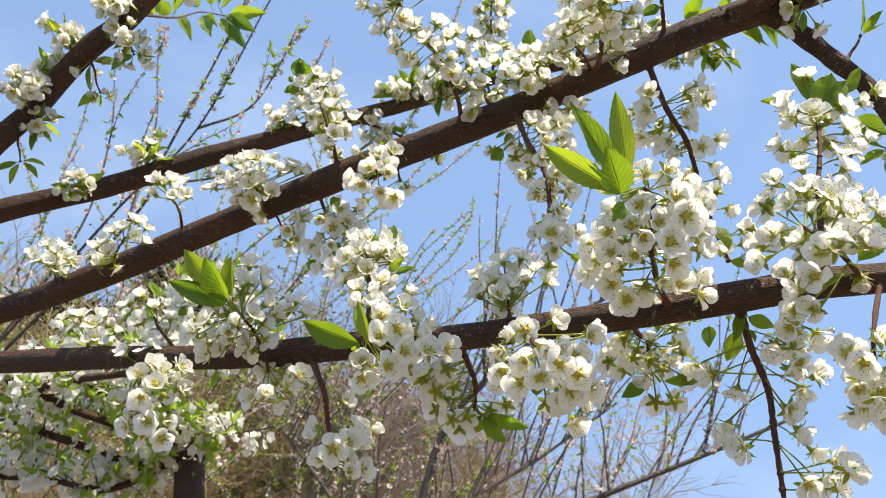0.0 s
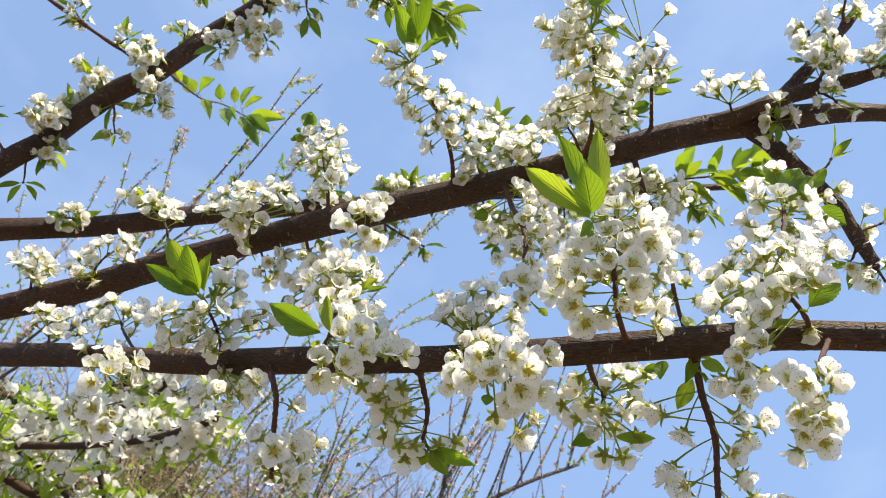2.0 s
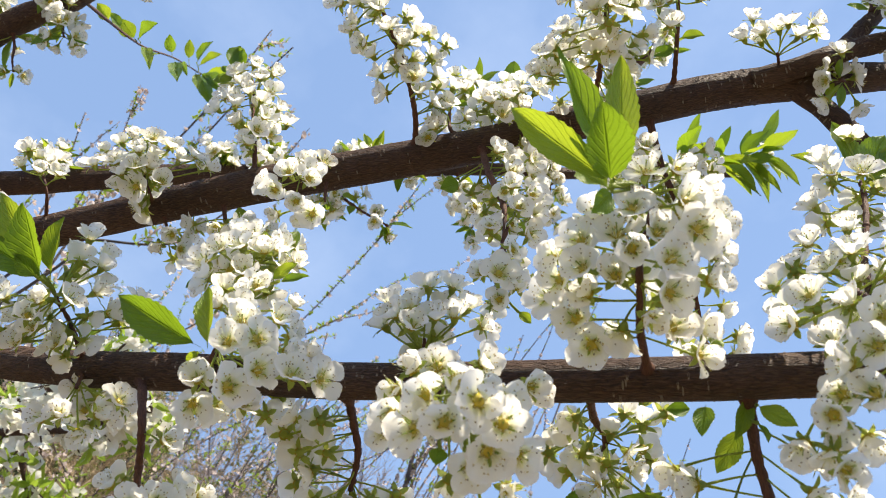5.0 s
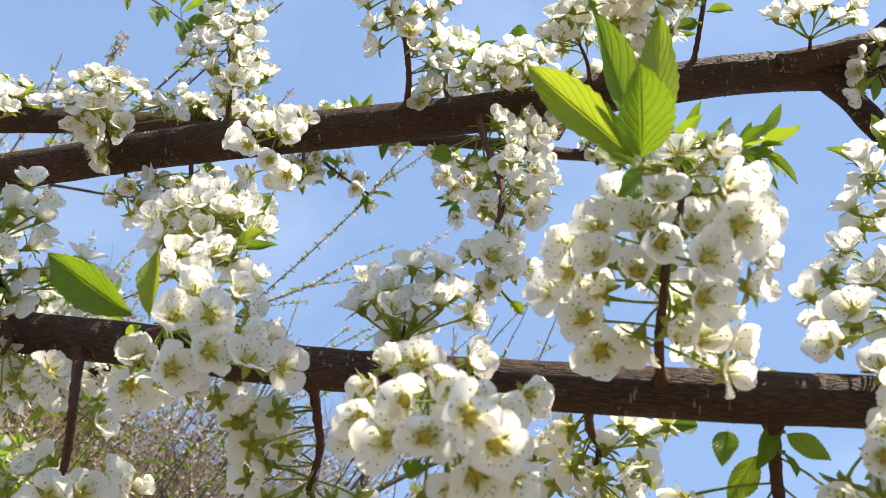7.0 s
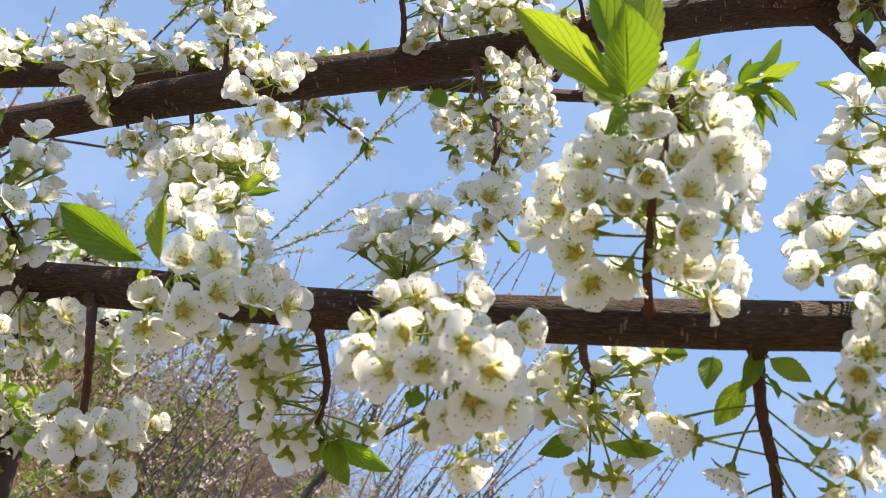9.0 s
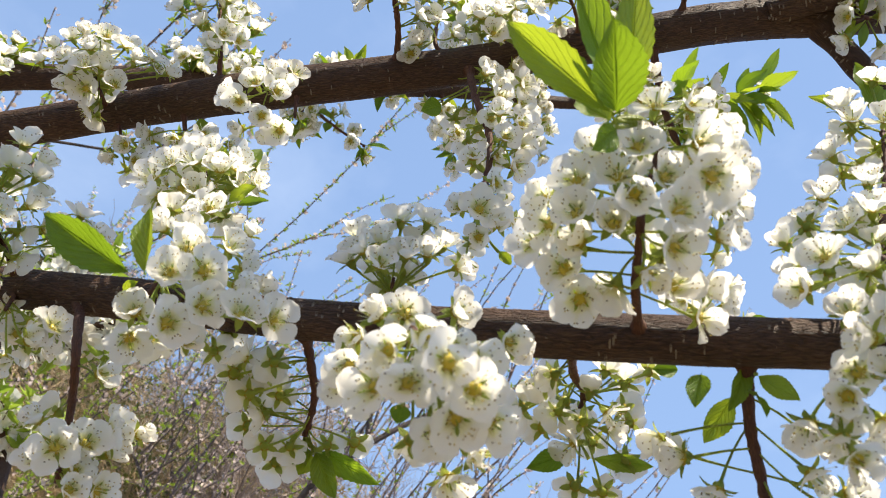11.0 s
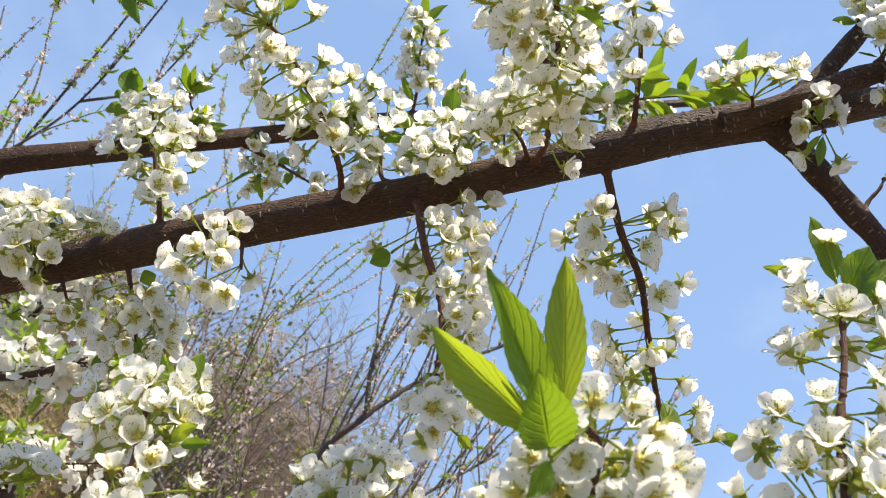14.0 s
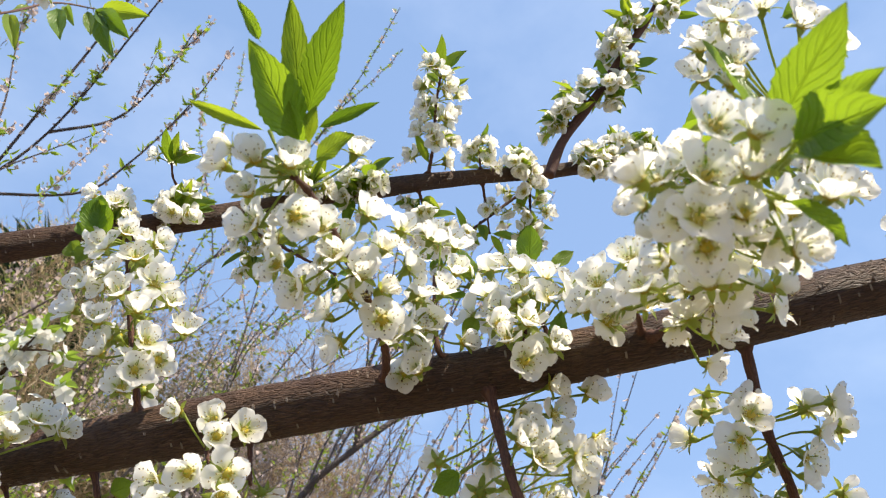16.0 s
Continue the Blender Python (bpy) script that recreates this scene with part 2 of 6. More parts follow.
def tube(bm, pts, radius, seg=8, rough=0.0, freq=30.0, mat=0, cap=True):
    """A tapered round stem; radius(s) for s from 0 to 1. UV in metres: x round it, y along it."""
    uvl = bm.loops.layers.uv.verify()
    rings, length = [], 0.0
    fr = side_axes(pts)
    lens = []
    for i, q in enumerate(pts):
        if i:
            length += (q - pts[i - 1]).length
        lens.append(length)
    for i, q in enumerate(pts):
        t, a, b = fr[i]
        r0 = radius(lens[i] / max(length, 1e-9))
        ring = []
        for k in range(seg):
            an = 2 * math.pi * k / seg
            d = a * math.cos(an) + b * math.sin(an)
            r = r0
            if rough:
                pos = q + d * r0
                r *= 1 + rough * (noise.noise(pos * freq) + 0.5 * noise.noise(pos * freq * 3.1))
            ring.append(bm.verts.new(q + d * r))
        rings.append((ring, r0, lens[i]))
    for (r1, w1, l1), (r2, w2, l2) in zip(rings, rings[1:]):
        for k in range(seg):
            f = bm.faces.new((r1[k], r1[(k + 1) % seg], r2[(k + 1) % seg], r2[k]))
            f.material_index = mat
            c = 2 * math.pi * max(w1, w2) / seg
            for loop, (u, v) in zip(f.loops, ((k * c, l1), ((k + 1) * c, l1), ((k + 1) * c, l2), (k * c, l2))):
                loop[uvl].uv = (u, v)
    if cap:
        for ring, rev in ((rings[0][0], True), (rings[-1][0], False)):
            f = bm.faces.new(ring[::-1] if rev else ring)
            f.material_index = mat


def knob(bm, c, r, mat=0):
    """A small rough lump."""
    got = bmesh.ops.create_icosphere(bm, subdivisions=1, radius=r, matrix=Matrix.Translation(c))
    for v in got["verts"]:
        v.co = Vector(c) + (v.co - Vector(c)) * (1 + 0.35 * noise.noise(v.co * 300))
    for f in {f for v in got["verts"] for f in v.link_faces}:
        f.material_index = mat


def turn_to(direction, spin=0.0):
    """Rotation that lays local +z along direction."""
    return Vector(direction).to_track_quat("Z", "Y").to_matrix().to_4x4() @ Matrix.Rotation(spin, 4, "Z")


# ---- flower, bud and leaf meshes ----
def quads(bm, rows, mat):
    """Skins rows of (vertex, uv) pairs."""
    uvl = bm.loops.layers.uv.verify()
    for a, b in zip(rows, rows[1:]):
        for j in range(len(a) - 1):
            q = (a[j], b[j], b[j + 1], a[j + 1])
            f = bm.faces.new([v for v, _ in q])
            f.material_index = mat
            f.smooth = True
            for loop, (_, uv) in zip(f.loops, q):
                loop[uvl].uv = uv


def petal(bm, m, length, width, cup, curl, rnd, mat=0):
    """One round petal on a narrow claw: it starts at the origin of m and reaches along +x, its face up, with a wavy, sometimes notched rim."""
    rows = []
    ph, amp, notch = rnd.uniform(0, 6.28), rnd.uniform(0.02, 0.06), rnd.uniform(0.0, 0.09)
    twist = rnd.uniform(-0.12, 0.12)
    for s in (0.0, 0.12, 0.26, 0.42, 0.60, 0.78, 0.91, 1.0):
        if s < 0.58:
            u = max(0.0, s - 0.06) / 0.52
            w = 0.13 + 0.87 * (u * u * (3 - 2 * u)) ** 0.85
        else:
            w = max(0.12, 1 - ((s - 0.58) / 0.44) ** 2.6) ** 0.5
        row = []
        for j in range(7):
            k = j / 3 - 1
            x = length * (s - 0.07 * k * k * s - notch * max(0.0, 1 - 3 * abs(k)) * s ** 6)
            y = 0.5 * width * w * k
            z = cup * length * (s * s - 0.25 * s ** 4) - curl * length * max(0.0, s - 0.62) ** 2 * 2.2
            z += 0.17 * width * w * k * k * (1 - 0.4 * s) + twist * y
            z += amp * length * math.sin(ph + 3.6 * k + 4.4 * s) * s * s * (0.4 + abs(k))
            row.append((bm.verts.new(m @ Vector((x, y, z))), (0.5 + 0.5 * k * w, s)))
        rows.append(row)
    quads(bm, rows, mat)


def sepal(bm, m, length, width, droop, mat):
    rows = []
    for s, w in ((0, 0.7), (0.35, 1.0), (0.7, 0.75), (1.0, 0.05)):
        rows.append([(bm.verts.new(m @ Vector((length * s, width * w * k * 0.5, -droop * length * s * s + 0.12 * width * abs(k)))), (0.5 + 0.5 * k, s)) for k in (-1, 0, 1)])
    quads(bm, rows, mat)


def flower_mesh(name, seed, opening, stalk=0.0):
    """A plum flower about 23 mm wide whose green cup sits at the end of its stalk; it faces +z. opening: 1 wide open, 0 a bud."""
    rnd = random.Random(seed)
    bm = bmesh.new()
    lean = rnd.uniform(0, 6.28)
    bend = rnd.uniform(0.05, 0.28) * stalk
    top = Vector((math.cos(lean) * bend, math.sin(lean) * bend, stalk))
    tilt = 0.0
    if stalk:
        line = [Vector((top.x * s * s, top.y * s * s, stalk * s)) for s in (0, 0.33, 0.66, 1)]
        tube(bm, line, lambda s: 0.00042 + 0.0003 * s ** 3, 5, mat=2)
        tilt = rnd.uniform(0.1, 0.55)
    face = Matrix.Translation(top) @ turn_to((math.cos(lean) * math.sin(tilt), math.sin(lean) * math.sin(tilt), math.cos(tilt)), rnd.uniform(0, 6.28))
    # green cup and its five sepals
    cup_line = [face @ Vector((0, 0, z)) for z in (-0.0004, 0.0010, 0.0024, 0.0036)]
    tube(bm, cup_line, lambda s: (0.0007, 0.0016, 0.0020, 0.0023)[min(3, int(s * 3 + 0.5))], 8, mat=2)
    for k in range(5):
        a = 2 * math.pi * (k + 0.5) / 5 + rnd.uniform(-0.1, 0.1)
        sepal(bm, face @ Matrix.Translation((0, 0, 0.0030)) @ Matrix.Rotation(a, 4, "Z") @ Matrix.Translation((0.0021, 0, 0))
              @ Matrix.Rotation(-0.9 * (1 - opening) - 0.1, 4, "Y"), 0.0054, 0.0032, rnd.uniform(0.2, 0.9) * opening, 2)
    size = rnd.uniform(0.0100, 0.0112) * (0.72 + 0.28 * opening)
    for k in range(5):
        a = 2 * math.pi * k / 5 + rnd.uniform(-0.10, 0.10)
        lift = (1 - opening) * 1.25 + rnd.uniform(0.05, 0.50) + (0.5 if rnd.random() < 0.16 else 0)
        m = (face @ Matrix.Translation((0, 0, 0.0030 + 0.0002 * k)) @ Matrix.Rotation(a, 4, "Z") @ Matrix.Translation((0.0017, 0, 0))
             @ Matrix.Rotation(-lift, 4, "Y") @ Matrix.Rotation(rnd.uniform(-0.2, 0.2), 4, "X"))
        petal(bm, m, size * rnd.uniform(0.92, 1.08), size * rnd.uniform(0.90, 1.04), rnd.uniform(0.18, 0.50) + 0.22 * (1 - opening), rnd.uniform(0, 0.7) * opening, rnd)
    if opening > 0.35:
        # a spray of white filaments, each with its small anther
        for k in range(20):
            a, sp = 2.4 * k + rnd.uniform(-0.3, 0.3), rnd.uniform(0.15, 1.0) * (0.35 + 0.65 * opening)
            ln = rnd.uniform(0.0052, 0.0090)
            d = Vector((math.cos(a) * math.sin(sp), math.sin(a) * math.sin(sp), math.cos(sp)))
            p0 = Vector((math.cos(a) * 0.0017, math.sin(a) * 0.0017, 0.0034))
            p1, p2 = p0 + d * ln * 0.5 + Vector((0, 0, ln * 0.04)), p0 + d * ln
            tube(bm, [face @ p0, face @ p1, face @ p2], lambda s: 0.00010, 3, mat=1, cap=False)
            got = bmesh.ops.create_cone(bm, segments=4, radius1=0.00032, radius2=0.00020, depth=0.0006, cap_ends=True,
                                        matrix=face @ Matrix.Translation(p2) @ turn_to((rnd.gauss(0, 1), rnd.gauss(0, 1), rnd.gauss(0, 1))))
            for f in {f for v in got["verts"] for f in v.link_faces}:
                f.material_index = 3 if rnd.random() < 0.45 else 4
        got = bmesh.ops.create_cone(bm, segments=9, radius1=0.0030, radius2=0.0012, depth=0.0012, cap_ends=True, matrix=face @ Matrix.Translation((0, 0, 0.0038)))
        for f in {f for v in got["verts"] for f in v.link_faces}:
            f.material_index = 5
        tube(bm, [face @ Vector((0, 0, 0.002)), face @ Vector((0.0003, 0, 0.006)), face @ Vector((0.0008, 0, 0.0090))], lambda s: 0.00026 if s < 0.9 else 0.00042, 4, mat=2)
    me = bpy.data.meshes.new(name)
    for f in bm.faces:
        f.smooth = True
    bm.to_mesh(me)
    bm.free()
    for k in ("petal", "filament", "sepal", "anther", "dark_anther", "nectary"):
        me.materials.append(MATS[k])
    return me


OPEN = [flower_mesh("flower", 40 + k, 0.74 + 0.26 * (k % 4) / 3, 0.011 + 0.0014 * (k % 5)) for k in range(14)]
HALF = [flower_mesh("half_open_flower", 70 + k, 0.45 + 0.1 * k, 0.012 + 0.001 * k) for k in range(3)]
BUDS = [flower_mesh("bud", 90 + k, 0.02 + 0.1 * k, 0.009 + 0.002 * k) for k in range(2)]
HEADS = [flower_mesh("flower", 140 + k, 0.58 + 0.42 * (k % 6) / 5) for k in range(24)]
HALF_HEADS = [flower_mesh("half_open_flower", 170 + k, 0.40 + 0.1 * k) for k in range(4)]


def stalk_mesh(seed):
    """A thin green flower stalk one unit long along +z, slightly bowed, thicker towards the flower."""
    rnd = random.Random(seed)
    bm = bmesh.new()
    bow = rnd.uniform(-0.0016, 0.0016)
    tube(bm, [Vector((bow * math.sin(math.pi * s), 0, s)) for s in (0, 0.25, 0.5, 0.75, 1)], lambda s: 0.00046 + 0.00030 * s ** 3, 5, cap=False)
    me = bpy.data.meshes.new("flower_stalk")
    for f in bm.faces:
        f.smooth = True
    bm.to_mesh(me)
    bm.free()
    me.materials.append(MATS["sepal"])
    return me


STALKS = [stalk_mesh(k) for k in range(4)]


def leaf_mesh(name, seed, wide, fold, bow, mat):
    """A leaf one unit long along +z, its upper face to +y: pointed oval, folded along the midrib, with a bowed tip, wavy halves and a toothed rim."""
    rnd = random.Random(seed)
    bm = bmesh.new()
    n, rows = 24, []
    peak = rnd.uniform(0.70, 0.95)
    for i in range(n + 1):
        s = i / n
        b = max(0.0, (s - 0.09) / 0.91)
        w = wide * (math.sin(math.pi * b ** peak) ** 0.9) if b > 0 else 0.0
        w = max(w, 0.014 if s < 0.999 else 0.002)
        tooth = 1 + (0.05 if i % 2 else -0.03) * (1 if 0.1 < b < 0.95 else 0)
        row = []
        for k in (-1, -0.55, -0.10, 0.10, 0.55, 1):
            x = 0.5 * w * k * (tooth if abs(k) == 1 else 1)
            y = fold * abs(x) + bow * (s * s) * -0.5 + 0.035 * wide * math.sin(13 * s + 3 * k + seed) * abs(k) - (0.008 if abs(k) < 0.2 else 0)
            x += 0.04 * math.sin(2.2 * s + seed) * s
            row.append((bm.verts.new((x, y, s - 0.25 * abs(bow) * s * s)), (0.5 + 0.5 * k, s)))
        rows.append(row)
    quads(bm, [r[::-1] for r in rows], 0)
    me = bpy.data.meshes.new(name)
    bm.to_mesh(me)
    bm.free()
    me.materials.append(MATS[mat])
    return me


LEAVES = [leaf_mesh("leaf", k, 0.27 + 0.03 * (k % 4), 0.36 + 0.16 * (k % 3), -0.25 + 0.22 * (k % 4), "young_leaf" if k % 3 else "leaf") for k in range(8)]
BLADES = [leaf_mesh("leaf", 20 + k, 1.0, 0.20 + 0.12 * (k % 4), 0.10 - 0.13 * (k % 3), "leaf" if k % 2 else "young_leaf") for k in range(8)]


def place(name, me, parent, m, label=""):
    ob = part(name, me, parent, label)
    ob.matrix_basis = m
    return ob


# ---- branches ----
LINES = {}


def limb(thing, pts, r0, r1, seg=20, mat="bark", rough=0.05, taper=1.0):
    """One length of old wood, with knots and pale lenticels as its own small pieces."""
    line = smooth_line(pts, 14)
    bm = bmesh.new()
    def rad(s):
        r = r0 + (r1 - r0) * s + 0.0005 * math.sin(31 * s)
        return r * (1 - 0.40 * max(0.0, s - taper) / (1.001 - taper))
    run = [0.0]
    for p, q in zip(line, line[1:]):
        run.append(run[-1] + (q - p).length)
    share = [d / run[-1] for d in run]
    LINES.setdefault(thing.name, []).extend((q, rad(s)) for q, s in zip(line, share))
    tube(bm, line, rad, seg, rough, 34)
    wood = finish("limb", bm, (mat,), thing)
    if r0 < 0.0062:
        return wood
    rnd = random.Random(int(r0 * 1e5) + len(line))
    bm = bmesh.new()
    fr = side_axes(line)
    for _ in range(int(len(line) * 3.0)):
        i = rnd.randrange(1, len(line) - 1)
        t, a, b = fr[i]
        an = rnd.uniform(0, 6.28)
        d = a * math.cos(an) + b * math.sin(an)
        r = rad(share[i])
        c = line[i] + d * r + t * rnd.uniform(-0.004, 0.004)
        w = d.cross(t)
        half, thick = rnd.uniform(0.0009, 0.0026), rnd.uniform(0.0003, 0.00055)
        top = [bm.verts.new(c + w * half * x + t * thick * y + d * (0.00015 if abs(x) < 0.9 else -0.0004)) for x, y in ((-1, 0), (-0.6, -1), (0.6, -1), (1, 0), (0.6, 1), (-0.6, 1))]
        low = [bm.verts.new(v.co - d * 0.0016) for v in top]
        bm.faces.new(top)
        for k in range(6):
            bm.faces.new((top[k], low[k], low[(k + 1) % 6], top[(k + 1) % 6]))
    ob = finish("bark_speckle", bm, ("lenticel",), thing, "pale raised lenticels", smooth=False)
    ob["kind"] = "stuff"
    return wood


COUNT = [0]


def spur(thing, base, tip, n, leaves=(), style="bush", reach=0.027, fresh=2):
    """A short flowering twig: stem with knots, n flowers on stalks, and a tuft of leaves."""
    COUNT[0] += 1
    rnd = random.Random(COUNT[0] * 17 + 3)
    base, tip = Vector(base), Vector(tip)
    # the twig springs from the bark of the nearest limb
    near, rad = min(LINES[thing.name], key=lambda q: (q[0] - base).length)
    if (tip - near).length > rad:
        base = near + (base.lerp(tip, 0.4) - near).normalized() * rad * 0.85
    axis = tip - base
    length = max(axis.length, 0.004)
    side = axis.normalized().orthogonal().normalized() if axis.length > 1e-4 else Vector((1, 0, 0))
    bend = (side * rnd.uniform(-1, 1) + axis.normalized().cross(side) * rnd.uniform(-1, 1)) * length * 0.06
    pts = smooth_line([base, base.lerp(tip, 0.35) + bend, base.lerp(tip, 0.7) - bend * 0.6, tip], max(5, int(length / 0.006)))
    r0 = 0.0013 + 0.008 * min(length, 0.11)
    bm = bmesh.new()
    tube(bm, pts, lambda s: r0 * (1.05 + 1.5 * max(0.0, 1 - s * length / 0.007) ** 2) * (1 - 0.45 * s) * (1 + 0.14 * math.sin(s * length * 900)), 8, 0.10, 160)
    knob(bm, base, r0 * 2.0)
    n = round(n * 1.3)
    nodes = max(1, round(n / 3.0))
    spots = []
    for k in range(nodes):
        s = 1.0 if nodes == 1 else (0.10 + 0.90 * (k + rnd.uniform(-0.3, 0.3)) / (nodes - 1))
        s = min(1.0, max(0.05, s))
        q = pts[min(len(pts) - 1, int(s * (len(pts) - 1) + 0.5))]
        spots.append((s, q))
        knob(bm, q, r0 * 1.1)
    twig = finish("flower_spur", bm, ("twig_bark",), thing)
    twig["label"] = "reddish-brown flowering twig with white blossom" if n > 3 else "thin brown twig with fresh green leaves"
    ax = axis.normalized() if axis.length > 1e-4 else Vector((0, 0, 1))
    e1 = ax.orthogonal().normalized()
    e2 = ax.cross(e1)
    spin0 = rnd.uniform(0, 6.28)
    for k in range(n):
        s, q = spots[k % len(spots)]
        an = spin0 + 2.39996 * k + rnd.uniform(-0.35, 0.35)
        out = e1 * math.cos(an) + e2 * math.sin(an)
        if style == "hang":
            d = out + ax * rnd.uniform(-0.1, 0.8) + Vector((0, -0.3, -0.35))
        elif style == "tower":
            d = out + ax * rnd.uniform(-0.25, 0.55) + Vector((0, -0.5, 0.05))
        else:
            d = out + ax * rnd.uniform(-0.2, 0.9) + Vector((0, -0.45, 0.08))
        d.normalize()
        x = rnd.random()
        if style == "hang":
            me = rnd.choice(OPEN) if x < 0.6 else (rnd.choice(HALF) if x < 0.93 else rnd.choice(BUDS))
        else:
            me = rnd.choice(OPEN) if x < 0.84 else (rnd.choice(HALF) if x < 0.96 else rnd.choice(BUDS))
        size = (reach / 0.027) ** 0.5 * rnd.uniform(0.92, 1.1)
        m = Matrix.Translation(q) @ turn_to(d, rnd.uniform(0, 6.28)) @ Matrix.Diagonal((size, size, size * (reach / 0.027) ** 0.5 * rnd.uniform(0.65, 1.15), 1))
        place(me.name.split(".")[0], me, twig, m)
    if style == "sprig":
        # whorls of leaves along the shoot
        size = sum(Vector(v).length for v in leaves) / len(leaves)
        leaves, whorl = [], []
        for s in (0.35, 0.6, 0.82, 1.0):
            for j in range(8):
                an = spin0 + 1.05 * j + rnd.uniform(-0.3, 0.3)
                out = ax * rnd.uniform(0.3, 1.0) + (e1 * math.cos(an) + e2 * math.sin(an)) * 0.9
                leaves.append(out.normalized() * size * rnd.uniform(0.55, 1.0))
                whorl.append(pts[int(s * (len(pts) - 1))])
    elif n > 4 and fresh:
        # small first leaves among the flowers
        leaves, own = list(leaves), len(leaves)
        whorl = [None] * own
        for j in range(fresh + rnd.randint(-1, 2)):
            an = rnd.uniform(0, 6.28)
            out = (e1 * math.cos(an) + e2 * math.sin(an)) * rnd.uniform(0.5, 1.0) + ax * rnd.uniform(-0.1, 1.0)
            leaves.append(out.normalized() * rnd.uniform(0.015, 0.03) * (1.45 if fresh > 3 else 1.0))
            whorl.append(rnd.choice(spots)[1])
    else:
        whorl = [None] * len(leaves)
    for k, v in enumerate(leaves):
        v = Vector(v)
        at = whorl[k]
        if at is None:
            at = pts[-1]
        z = v.normalized()
        want = Vector((rnd.uniform(-0.35, 0.35), -0.9, 0.4))
        y = (want - z * want.dot(z)).normalized()
        x = y.cross(z)
        ln = v.length
        m = Matrix((x, y, z)).transposed().to_4x4()
        m = Matrix.Translation(at + z * 0.001) @ m @ Matrix.Rotation(rnd.uniform(-0.7, 0.7), 4, "Z") @ Matrix.Diagonal((ln * rnd.uniform(0.85, 1.15), ln, ln, 1))
        place("leaf", LEAVES[(COUNT[0] + k * 3) % len(LEAVES)], twig, m, "fresh green toothed leaf" if k == 0 else "")
    return twig


FACING = {"up": (0.10, -0.55, 0.40), "view": (0.05, -1.3, -0.45), "back": (0.0, 0.75, 0.45), "down": (0.05, -0.45, -0.25), "out": (0.0, -0.1, -0.05)}


